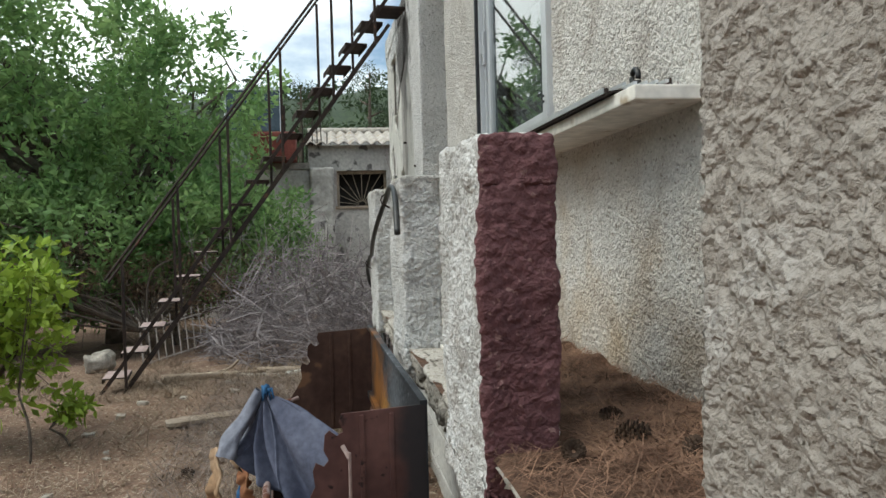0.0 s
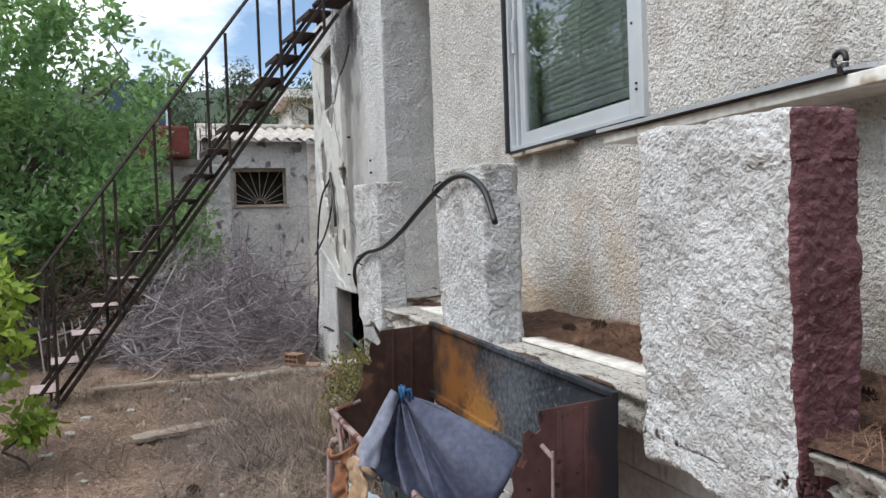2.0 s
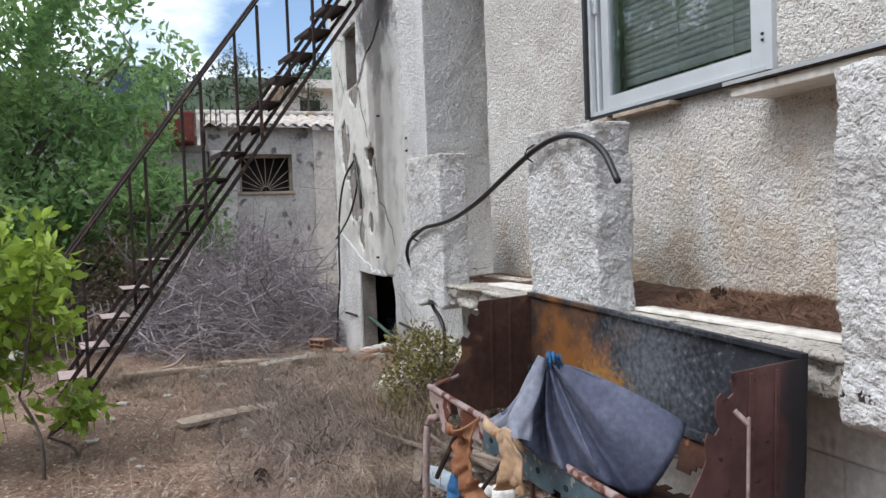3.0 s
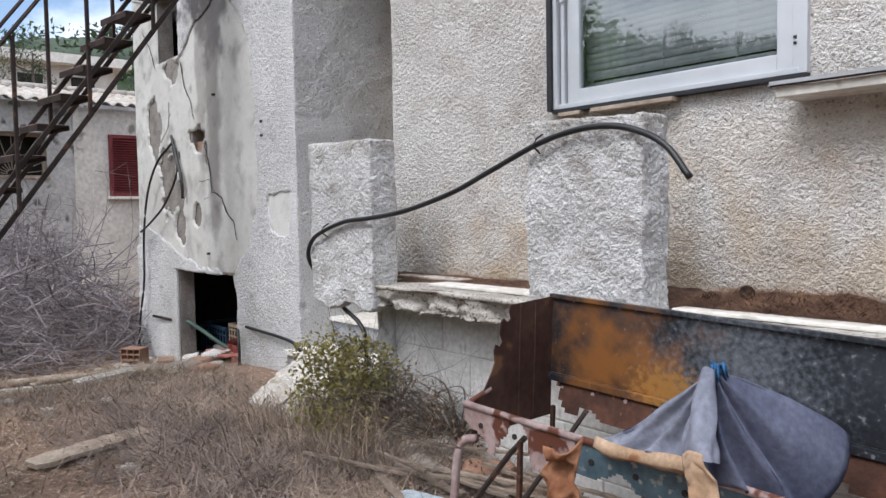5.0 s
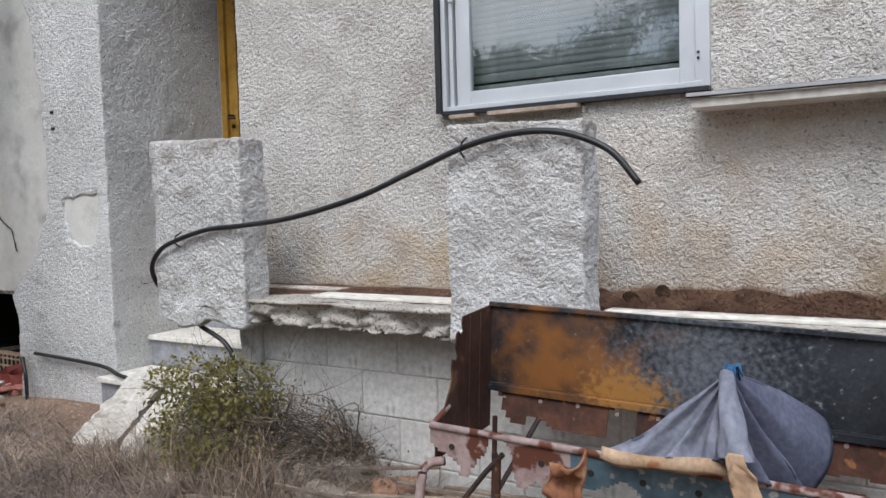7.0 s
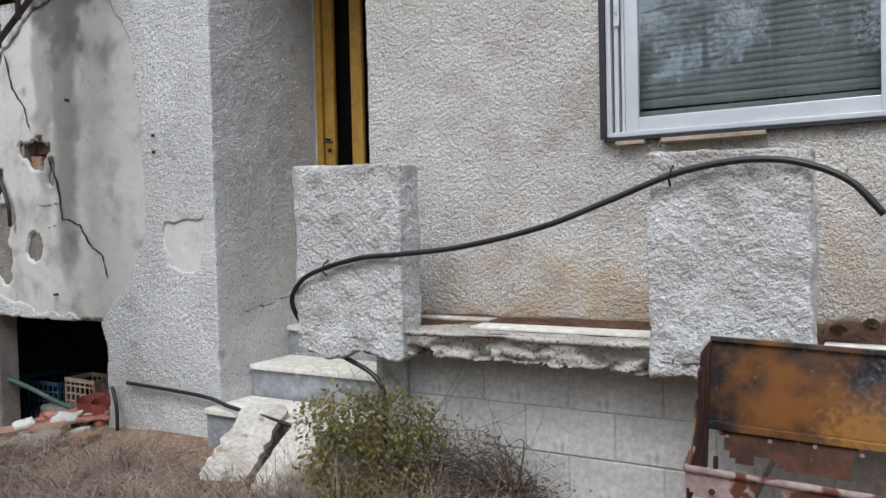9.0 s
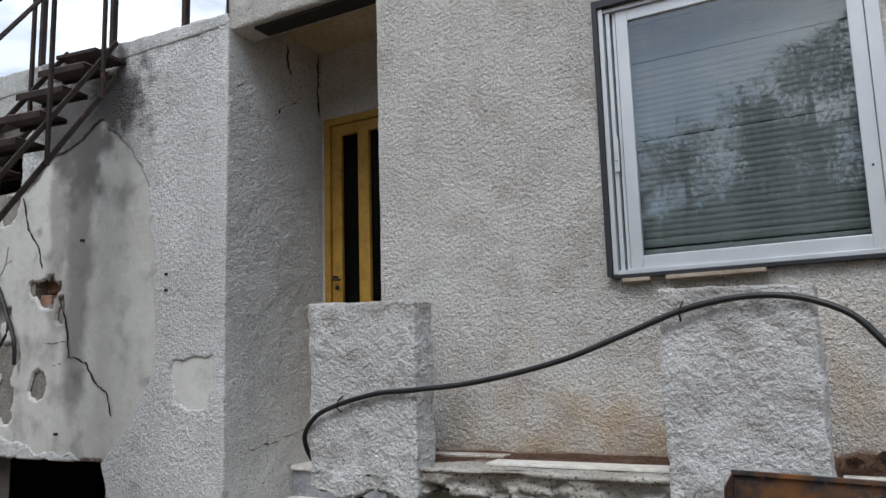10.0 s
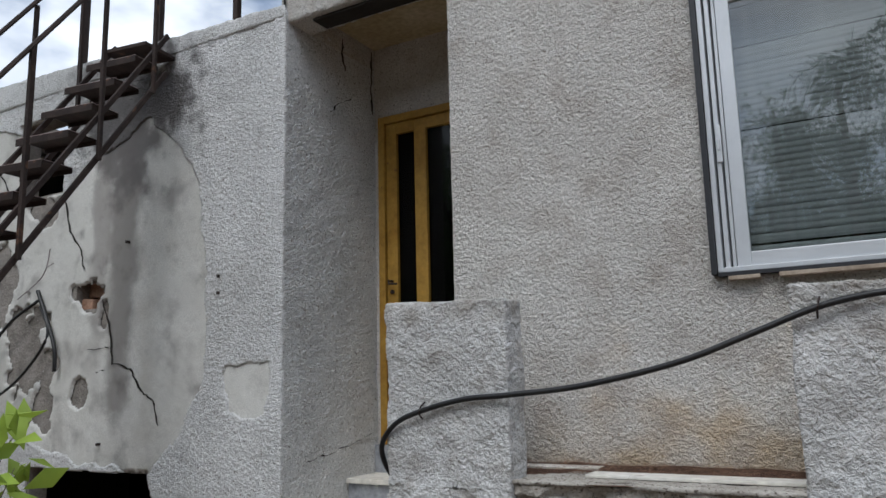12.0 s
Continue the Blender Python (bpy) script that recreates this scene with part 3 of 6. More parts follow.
HOLES = lambda x, z, n: ((x > HX0 - 0.02 + 0.03 * n) & (x < HX1 + 0.09 * (n - 0.3) - 0.10 * np.clip((z - 0.5) * 5, 0, 1)) & (z < HZ + 0.05 * (n - 0.5))) | ((x > NX0) & (x < NX1 - 0.05 * n) & (z > NZ0 - 0.02 * n) & (z < NZ1))


def plaster_keep(x, z, p):
    n = fbm(p, 6, 21, 4)
    gone = HOLES(x, z, n)
    for cx, cz, rx, rz in SPALLS:
        gone |= np.hypot((x - cx) / rx, (z - cz) / rz) < 0.90 + 2.1 * (n - 0.5)
    return ~gone


def smooth_zone(x, z, p):
    """Where the rough coat is missing and the smooth plaster shows."""
    n = 1.6 * (fbm(p, 6, 33, 4) - 0.5)
    right = np.interp(z, [0.6, 0.75, 0.95, 1.15, 1.5, 2.0, 2.4, 2.65, 2.86, 2.95], [-6.5, -6.36, -6.16, -6.06, -6.0, -6.07, -6.13, -6.28, -6.55, -6.62])
    low = np.interp(x, [-8.6, -8.1, -7.7, -7.1, -6.5, -6.3], [1.05, 0.98, 0.86, 0.68, 0.64, 0.8])
    top = np.interp(x, [-8.7, -7.9, -7.5, -7.3, -7.1, -6.85, -6.62, -6.45], [3.25, 3.0, 2.5, 2.6, 2.76, 2.80, 2.92, 2.82])
    zone = (x < right + 0.08 * n) & (z > low + 0.12 * n) & (z < top + 0.08 * n)
    patch = np.maximum(abs(x + 5.69) / 0.16, abs(z - 1.13) / 0.14) < 0.95 + 0.5 * n
    return zone | patch


v, f = sheet(TX0, TX1, -0.4, TTOP - 0.02, 1.957, 0.011, 0.003, 12, 4, plaster_keep, 0.008)
mesh_fast("smooth_plaster", v, f, PLASTER, tower, "bare smooth cream plaster", smooth=True)
v, f = sheet(TX0, TX1, -0.4, TTOP, 1.945, 0.0080, 0.0075, 72, 15, lambda x, z, p: ~smooth_zone(x, z, p) & plaster_keep(x, z, p), 0.006)
mesh_fast("stucco", v, f, STUCCO, tower, "rough white stucco coat", smooth=True)
v, f = relief_box(-5.50, TX1 + 0.012, 1.928, 3.0, -0.1, TTOP, 0.009, 0.0028, 0.012, 0.007, 6, 66)
mesh_fast("jamb", v, f, STUCCO, tower, smooth=True)
v, f = relief_box(TX0 - 0.03, TX1 + 0.005, 1.93, 2.27, TTOP - 0.05, TTOP + 0.03, 0.010, 0.003, 0.012, 0.012, 8, 70)
v[:, 2] += np.where(v[:, 2] > TTOP, -0.045 * (v[:, 0] - TX1), 0)
raw("coping", v, f, STUCCO, tower, smooth=True)
v, f = relief_box(TX0 - 0.03, TX0 + 0.14, 1.925, 2.25, -0.45, 0.86, 0.02, 0.007, 0.03, 0.02, 9, 44)
raw("corner_pier", v, f, STUCCO, tower, smooth=True)
tagged(part("roof_terrace", boxes((TX0, TX1, 2.25, 8.0, 3.05, 3.15)), CONCRETE), "flat concrete roof terrace over the tower", "roof", kind="structure")
# storage walls coloured near-black for the shade behind the openings
tagged(part("storage_walls", boxes((-8.44, -5.5, 3.3, 3.4, -0.5, 3.05), (-8.44, -8.38, 2.26, 3.3, -0.5, 3.05)), SHADE_BLACK), "bare storage room walls, coloured near-black for shade", "wall", kind="structure")


def crack(points, width, y=1.95):
    """A thin dark split in the plaster."""
    vs, fs = [], []
    pts = []
    for (xa, za), (xb, zb) in zip(points[:-1], points[1:]):
        for k in range(6):
            t = k / 6
            pts.append((xa + (xb - xa) * t + random.uniform(-0.008, 0.008), za + (zb - za) * t + random.uniform(-0.008, 0.008)))
    pts.append(points[-1])
    for k, (x, z) in enumerate(pts):
        w = width * random.uniform(0.4, 1.2) * (0.4 if k in (0, len(pts) - 1) else 1)
        vs += [(x - w, y, z - w * 0.4), (x + w, y, z + w * 0.4)]
    fs = [(2 * k, 2 * k + 1, 2 * k + 3, 2 * k + 2) for k in range(len(pts) - 1)]
    return vs, fs


for pts in ([(-6.99, 1.74), (-6.90, 1.55), (-6.86, 1.32), (-6.68, 1.28), (-6.57, 1.14), (-6.46, 1.08), (-6.40, 0.93)],
            [(-7.46, 2.5), (-7.38, 2.25), (-7.24, 2.1), (-7.20, 1.95)], [(-7.12, 1.42), (-6.90, 1.42)], [(-7.02, 1.27), (-6.93, 1.275)], [(-8.4, 2.9), (-8.2, 2.7), (-8.08, 2.5)]):
    v, f = crack(pts, 0.008, 1.944)
    raw("crack", v, f, SHADE_BLACK, tower)
random.seed(4)
bm = bmesh.new()
for k, (x, z) in enumerate(((-5.91, 1.80), (-5.91, 1.70), (-6.95, 0.81), (-6.75, 2.10))):
    box_into(bm, x - 0.007, x + 0.007, 1.922, 1.96, z - 0.009, z + 0.009, 0.003)
part("bolt", bm, IRON, tower)

# ---- entrance recess ----
recess = thing("wall_recess", "shaded stucco back wall of the entrance recess", "wall")
recess["kind"] = "structure"
DX0, DX1, DZ0, DZ1 = -5.36, -4.46, 0.77, 2.92
part("core", boxes((-5.5, DX0, 2.84, 3.06, -0.1, 3.5), (DX1, -4.0, 2.84, 3.06, -0.1, 3.5), (DX0, DX1, 2.84, 3.06, DZ1, 3.5)), FACADE, recess)
v, f = sheet(-5.45, -4.33, DZ1 + 0.01, 3.45, 2.838, 0.02, 0.008, 42, 2)
raw("stucco", v, f, FACADE, recess, smooth=True)
part("head_wall", boxes((-5.50, -5.405, 2.15, 3.06, 3.28, 3.52)), FACADE, recess)
part("inner_jamb", boxes((-4.34, -4.13, 2.22, 2.84, -0.1, 3.5)), FACADE, recess)
tagged(part("ceiling_recess", boxes((-5.44, -4.33, 2.17, 2.84, 3.43, 3.52)), SOFFIT), "ochre-stained plaster soffit over the entrance", "ceiling", kind="structure")
v, f = relief_box(-5.46, -4.32, 1.955, 2.17, 3.28, 5.2, 0.02, 0.006, 0.015, 0.008, 3, 40)
raw("beam", v, f, FACADE, recess, "stucco beam with a dark gap under it", smooth=True)
part("gap_strip", boxes((-5.25, -4.335, 1.99, 2.12, 3.262, 3.278)), SHADE_BLACK, recess)
for pts, y in (([(-5.44, 3.27), (-5.42, 3.45), (-5.44, 3.7), (-5.40, 3.95)], 1.938),):
    v, f = crack(pts, 0.012, y)
    raw("crack", v, f, SHADE_BLACK, recess)
# cracks in the side of the tower
for pts in ([(2.48, 3.38), (2.47, 3.27), (2.50, 3.16)], [(2.80, 3.4), (2.79, 3.15), (2.81, 2.95)], [(2.35, 2.84), (2.45, 2.93), (2.58, 3.0)], [(2.1, 0.72), (2.35, 0.76), (2.6, 0.80), (2.8, 0.85)]):
    v, f = crack(pts, 0.010, 0)
    raw("crack", [(TX1 + 0.016, a, c) for a, b_, c in v], f, SHADE_BLACK, tower)

# steps
steps = thing("entrance_steps", "marble entrance steps with grey risers", "steps")
steps["kind"] = "structure"
for k, (y0, z) in enumerate(((1.80, 0.22), (2.16, 0.41), (2.50, 0.60))):
    part("riser", boxes((-5.405, -4.335, y0 + 0.025, y0 + 0.36, -0.05, z - 0.03)), GREY_MARBLE, steps)
    part("tread", boxes((-5.405, -4.335, y0, y0 + 0.37, z - 0.03, z), bevel=0.006), MARBLE, steps)
part("threshold", boxes((-5.405, -4.335, 2.80, 3.06, 0.55, 0.77), bevel=0.004), GREY_MARBLE, steps)

# ---- balcony ----
balcony = thing("balcony", "broken concrete balcony slab with pitted edge", "balcony")
balcony["kind"] = "structure"
v, f = relief_box(-4.36, 1.2, 1.47, 1.975, 0.655, FLOOR - 0.012, 0.010, 0.005, 0.006, 0.005, 31, 62)
edge = v[:, 1] < 1.54
n = fbm(v * [1, 1, 2.2], 8, 77, 4) + 0.22 * (vnoise(v * [1, 1, 2.5], 22, 78) - 0.5)
bite = np.floor(np.clip((n - 0.40) / 0.06, 0, 4)) / 4 + 0.15 * np.clip(n, 0, 1)
v[edge, 1] += bite[edge] * np.interp(v[edge, 2], [0.65, 0.70, 0.75, 0.77], [0.10, 0.075, 0.03, 0.012])
under = v[:, 2] < 0.67
v[under, 2] += 0.035 * np.floor(3 * np.clip(fbm(v[under], 7, 79, 3) * 1.6 - 0.3, 0, 1)) / 3
mesh_fast("slab", v, f, CONCRETE, balcony)
v, f = relief_box(-4.36, -1.28, 1.462, 1.975, FLOOR - 0.016, FLOOR, 0.011, 0.002, 0.004, 0.005, 32, 40)
lip = v[:, 1] < 1.50
v[lip, 1] += 0.03 * np.clip(fbm(v[lip] * [1, 0, 0], 5, 81, 4) - 0.45, 0, 1) / 0.3
mesh_fast("screed", v, f, CONCRETE, balcony, "thin screed layer on the slab")
for x0, x1, y0, y1 in ((-3.58, -2.8, 1.60, 1.72), (-4.1, -3.6, 1.80, 1.90), (-2.26, -1.31, 1.58, 1.66)):
    part("marble_strip", boxes((x0, x1, y0, y1, FLOOR + 0.002, FLOOR + 0.014), bevel=0.003), MARBLE, balcony)
v, f = relief_box(-4.06, -3.93, 1.64, 1.80, -0.1, 0.67, 0.02, 0.003, 0.01, 0.006, 12, 40)
raw("end_post", v, f, BLOCK, balcony, smooth=True)

# ---- balcony pillars ----
def pillar(x0, x1, y0, y1, z0, z1, seed, maroon=False, label="", grain=92, step=0.0052):
    v, f = relief_box(x0, x1, y0, y1, z0, z1, step, 0.0036, 0.012, 0.015, seed, grain)
    # uneven top and ragged foot
    v[:, 2] += np.where(v[:, 2] > z1 - 0.1, (v[:, 0] - (x0 + x1) / 2) * -0.03, 0)
    low = v[:, 2] < z0 + 0.08
    v[low, 2] += 0.10 * (fbm(v[low] * [1, 1, 0], 7, seed + 3, 2) - 0.35)
    ob = mesh_fast("balcony_pillar", v, f, [PILLAR, MAROON] if maroon else PILLAR, smooth=True)
    if maroon:
        mid = np.array([v[q].mean(0) for q in f])
        red = (mid[:, 0] > x1 - 0.012 + 0.010 * (fbm(mid, 12, 5, 2) - 0.5)) & (mid[:, 2] < z1 - 0.006)
        ob.data.polygons.foreach_set("material_index", red.astype(np.int32))
    return tagged(ob, label or "short rough white stucco pillar on the balcony edge", "pillar", "balcony pillars")


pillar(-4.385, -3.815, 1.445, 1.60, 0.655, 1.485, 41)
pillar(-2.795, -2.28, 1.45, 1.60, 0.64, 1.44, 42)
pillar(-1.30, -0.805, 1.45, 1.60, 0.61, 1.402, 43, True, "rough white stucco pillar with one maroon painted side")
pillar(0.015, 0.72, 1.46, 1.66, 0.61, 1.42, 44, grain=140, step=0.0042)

# ---- window ----
window = thing("window_1", "aluminium sliding window in a black frame with a closed blind", "window")
window["kind"] = "structure"
part("outer_frame", boxes((-3.113, -3.09, 1.915, 2.06, 1.555, 2.825), (-3.09, -1.985, 1.915, 2.06, 2.79, 2.825), (-3.09, -1.985, 1.925, 2.06, 1.545, 1.562), bevel=0.002), BLACK_FRAME, window, "black outer frame")
bm = bmesh.new()
for x0, x1, y0 in ((-3.088, -3.068, 1.93), (-3.060, -3.042, 1.95), (-3.034, -3.02, 1.965)):
    box_into(bm, x0, x1, y0, 2.05, 1.565, 2.788, 0.002)
box_into(bm, -3.088, -2.012, 1.935, 2.05, 1.563, 1.582, 0.002)
box_into(bm, -3.088, -2.012, 1.94, 2.05, 2.768, 2.788, 0.002)
box_into(bm, -2.035, -1.985, 1.94, 2.05, 1.563, 2.788, 0.002)
part("track", bm, ALU, window)
sash = part("sash", boxes((-3.016, -2.962, 1.955, 1.985, 1.584, 2.766), (-2.095, -2.037, 1.955, 1.985, 1.584, 2.766), (-2.962, -2.095, 1.955, 1.985, 1.584, 1.64), (-2.962, -2.095, 1.955, 1.985, 2.715, 2.766), bevel=0.003), ALU, window, "white aluminium sash")
pane = part("pane", boxes((-2.962, -2.095, 1.966, 1.972, 1.64, 2.715)), GLASS, sash)
pane.visible_shadow = False
part("latch", boxes((-3.056, -3.034, 1.938, 1.952, 2.02, 2.18), (-3.05, -3.04, 1.93, 1.94, 2.07, 2.12), bevel=0.003), ALU, window)
part("screw", boxes((-2.028, -2.02, 1.934, 1.942, 1.66, 1.668), (-2.028, -2.02, 1.934, 1.942, 1.68, 1.688), (-2.07, -2.062, 1.95, 1.956, 1.9, 1.908)), BLACK_FRAME, window)
part("packing", boxes((-3.05, -2.93, 1.915, 1.975, 1.528, 1.544), (-2.86, -2.47, 1.90, 1.975, 1.526, 1.543), bevel=0.003), WOOD, window, "pale wooden packing strips under the frame")

blind = thing("venetian_blind", "closed white venetian blind behind the window pane", "blind")
random.seed(8)
slat_mesh = bpy.data.meshes.new("slat")
bm = bmesh.new()
rows = []
for k in range(7):
    x = -3.015 + 0.97 * k / 6
    rows.append([bm.verts.new((x, dy, dz)) for dy, dz in ((0.0, 0.0155), (-0.004, 0.0052), (-0.004, -0.0052), (0.0, -0.0155))])
for a, b in zip(rows[:-1], rows[1:]):
    for k in range(3):
        bm.faces.new((a[k], b[k], b[k + 1], a[k + 1]))
bm.to_mesh(slat_mesh)
bm.free()
slat_mesh.materials.append(BLIND)
for k in range(44):
    s = new("slat", slat_mesh)
    s.parent = blind
    s.location = (0, 2.075, 1.61 + 0.0265 * k)
    s.rotation_euler = (radians(random.uniform(-10, -7)), radians(random.gauss(0, 0.07) ), 0)
part("cord", boxes((-2.62, -2.616, 2.060, 2.063, 1.6, 2.78), (-2.30, -2.297, 2.060, 2.063, 1.6, 2.78)), BLIND, blind)
part("head_rail", boxes((-3.02, -2.04, 2.055, 2.10, 2.765, 2.80), bevel=0.003), BLIND, blind)

# ---- marble sill with the metal profile lying on it ----
sill = tagged(part("window_sill", boxes((-2.02, -0.90, 1.80, 1.985, 1.472, 1.503), bevel=0.004), MARBLE), "pale stained marble sill jutting from the wall", "sill", kind="structure")
profile = thing("metal_profile", "dark slotted metal shutter profile lying on the sill", "profile")
pm = Matrix.Translation((-2.03, 1.86, 1.513)) @ Matrix.Rotation(radians(0.2), 4, "Y") @ Matrix.Rotation(radians(7), 4, "X")
bm = boxes((0, 1.02, -0.075, 0.075, 0.004, 0.009), (0, 1.02, -0.078, -0.072, 0.0, 0.016), (0, 1.02, 0.07, 0.076, 0.004, 0.02), m=pm)
part("plate", bm, IRON, profile)
part("edge", boxes((0, 1.01, -0.082, -0.0785, 0.006, 0.018), m=pm), ALU, profile, "bright worn edge")
bm = bmesh.new()
for k in range(5):
    box_into(bm, 1.00, 1.07 - 0.008 * k, -0.06 + 0.028 * k, -0.052 + 0.028 * k, 0.009, 0.016, m=pm)
part("fin", bm, ALU, profile)
sp = Soup()
sp.tube([(-1.12 + 0.018 * math.cos(a), 1.895, 1.562 + 0.018 * math.sin(a)) for a in np.linspace(-0.4, 2 * math.pi - 0.9, 18)], 0.007, 6)
sp.tube([(-1.105, 1.895, 1.552), (-1.105, 1.895, 1.525)], 0.009, 6)
sp.link("ring", BLACK_RUBBER, profile, "black rubber ring", True)

# ---- entrance door ----
door = thing("door_1", "ochre metal door with tall dark glass strips", "door")
door["kind"] = "structure"
part("door_frame", boxes((DX0, DX0 + 0.05, 2.80, 2.90, DZ0, DZ1), (DX1 - 0.05, DX1, 2.80, 2.90, DZ0, DZ1), (DX0 + 0.05, DX1 - 0.05, 2.80, 2.90, DZ1 - 0.05, DZ1), bevel=0.004), OCHRE, door)
part("leaf", boxes((-5.305, -5.225, 2.82, 2.87, 0.79, 2.865), (-5.085, -4.995, 2.82, 2.87, 0.79, 2.865), (-4.60, -4.515, 2.82, 2.87, 0.79, 2.865), (-5.225, -5.085, 2.82, 2.87, 2.79, 2.865), (-4.995, -4.60, 2.82, 2.87, 2.79, 2.865), (-5.225, -5.085, 2.82, 2.87, 0.79, 1.05), (-4.995, -4.60, 2.82, 2.87, 0.79, 1.05), bevel=0.004), OCHRE, door)
for x0, x1 in ((-5.224, -5.086), (-4.994, -4.601)):
    part("pane", boxes((x0, x1, 2.845, 2.85, 1.05, 2.79)), DOOR_GLASS, door, "dark frosted pane")
# near-black sheet gives the shade behind the panes
part("backing", boxes((-5.3, -4.52, 2.90, 2.91, 0.79, 2.86)), SHADE_BLACK, door)
sp = Soup()
sp.tube([(-5.265, 2.82, 1.80), (-5.265, 2.77, 1.80), (-5.262, 2.765, 1.78), (-5.20, 2.765, 1.775)], 0.008, 6)
sp.tube([(-5.265, 2.818, 1.73), (-5.265, 2.805, 1.73)], 0.014, 8)
sp.link("handle", IRON, door, smooth=True)

# ---- hoses, pipes and cables ----
def hose(name, pts, r, label, category, mat=BLACK_RUBBER, n=8):
    sp = Soup()
    sp.tube(smooth_path(pts, n), r, 8)
    return tagged(sp.link(name, mat, smooth=True), label, category)


h = hose("water_hose", [(-2.085, 1.415, 1.215), (-2.17, 1.42, 1.315), (-2.28, 1.425, 1.372), (-2.40, 1.425, 1.398), (-2.54, 1.425, 1.395), (-2.71, 1.425, 1.362), (-2.93, 1.405, 1.28), (-3.16, 1.395, 1.20), (-3.5, 1.405, 1.13), (-3.8, 1.42, 1.10), (-4.0, 1.42, 1.085), (-4.196, 1.42, 1.04), (-4.32, 1.42, 0.99), (-4.405, 1.44, 0.90), (-4.42, 1.50, 0.80), (-4.40, 1.60, 0.70), (-4.30, 1.60, 0.655), (-4.16, 1.50, 0.64), (-4.0, 1.49, 0.575), (-3.945, 1.49, 0.48), (-3.95, 1.48, 0.25), (-3.98, 1.45, 0.0)], 0.0112, "black rubber hose clipped across the pillars", "hose")
for x, z in ((-2.705, 1.363), (-4.196, 1.041)):
    sp = Soup()
    sp.tube([(x + 0.006, 1.44, z + 0.034), (x + 0.003, 1.41, z + 0.016), (x, 1.403, z), (x - 0.003, 1.41, z - 0.016), (x - 0.006, 1.44, z - 0.034)], 0.004, 5)
    sp.link("clip", IRON, h, "small metal clip")
hose("water_pipe", [(-6.19, 1.90, 0.28), (-5.8, 1.90, 0.27), (-5.45, 1.88, 0.26), (-5.2, 1.80, 0.25), (-4.95, 1.76, 0.24), (-4.6, 1.74, 0.20)], 0.012, "black plastic pipe along the wall foot", "pipe")
hose("water_pipe", [(-6.34, 1.90, 0.24), (-6.29, 1.88, 0.18), (-6.26, 1.87, 0.12), (-6.26, 1.87, -0.06)], 0.012, "short bent black pipe end by the wall", "pipe")
hose("iron_rod", [(-8.24, 1.90, 0.17), (-8.05, 1.92, 0.168), (-7.86, 1.94, 0.165)], 0.013, "rusty rod end sticking from the wall", "rod", IRON)
hose("cable", [(-7.68, 1.925, 1.85), (-7.57, 1.92, 1.68), (-7.43, 1.91, 1.45), (-7.41, 1.91, 1.28)], 0.014, "thick black cable hanging from the wall", "cable")
hose("cable", [(-7.63, 1.92, 1.74), (-7.50, 1.90, 1.52), (-7.75, 1.88, 1.25), (-8.08, 1.86, 1.08), (-8.36, 1.85, 0.98)], 0.010, "thin black cable end", "cable")
hose("cable", [(-7.66, 1.92, 1.78), (-7.94, 1.88, 1.62), (-8.22, 1.88, 1.35), (-8.37, 1.88, 0.95), (-8.41, 1.88, 0.5), (-8.52, 1.87, 0.15), (-8.58, 1.86, -0.22)], 0.011, "black cable running down to the ground", "cable")
sp = Soup()
sp.tube(smooth_path([(-7.88, 1.9, 1.80), (-7.58, 1.86, 1.90), (-7.43, 1.82, 1.98), (-7.37, 1.8, 2.1)], 5), 0.004, 4)
sp.tube([(-7.43, 1.82, 1.98), (-7.32, 1.8, 2.0)], 0.003, 4)
tagged(sp.link("dry_vine", TWIG), "thin dry vine on the wall", "vine")

# ---- rusty metal trough on legs ----
RUST = surface("rust_skin", (0.035, 0.017, 0.013), (0.10, 0.044, 0.026), 9, 60, 0.85, 0.6, 0.004, speck=(0.22, 0.10, 0.04), speck_scale=16, speck_at=0.62)
SCORCH = surface("scorched_panel", (0.012, 0.014, 0.018), (0.05, 0.055, 0.064), 5, 70, 0.55, 0.3, 0.002, metal=0.35, speck=(0.20, 0.21, 0.22), speck_scale=60, speck_at=0.66)
add_stain_or_shade(SCORCH, (0.26, 0.11, 0.03), (0.24, 0.0, -0.18), (0.50, 1.0, 0.40), 0.95, 9.0, 0.42, 0.85)
add_stain_or_shade(SCORCH, (0.25, 0.27, 0.30), (0.68, 0.0, -0.14), (0.55, 1.0, 0.45), 0.6, 60.0, 0.42, 1.05)
add_stain_or_shade(SCORCH, (0.40, 0.20, 0.05), (0.46, 0.0, -0.24), (0.26, 1.0, 0.14), 0.85, 50.0, 0.45, 0.75)
OXIDE = surface("oxide_panel", (0.075, 0.035, 0.033), (0.15, 0.075, 0.068), 3, 30, 0.6, 0.2, 0.002, metal=0.2, speck=(0.02, 0.012, 0.012), speck_scale=28, speck_at=0.64)
add_stain_or_shade(OXIDE, (0.022, 0.022, 0.026), (1.22, -0.02, -0.2), (0.5, 0.12, 0.6), 0.95, 6.0, 0.4, 0.7)
BROWN = surface("brown_panel", (0.045, 0.022, 0.017), (0.10, 0.055, 0.04), 4, 40, 0.7, 0.3, 0.002, metal=0.2, speck=(0.17, 0.09, 0.05), speck_scale=8, speck_at=0.62)
PINKLIP = surface("faded_lip", (0.26, 0.18, 0.165), (0.42, 0.33, 0.31), 7, 50, 0.7, 0.3, 0.002, speck=(0.10, 0.035, 0.02), speck_scale=13, speck_at=0.55)
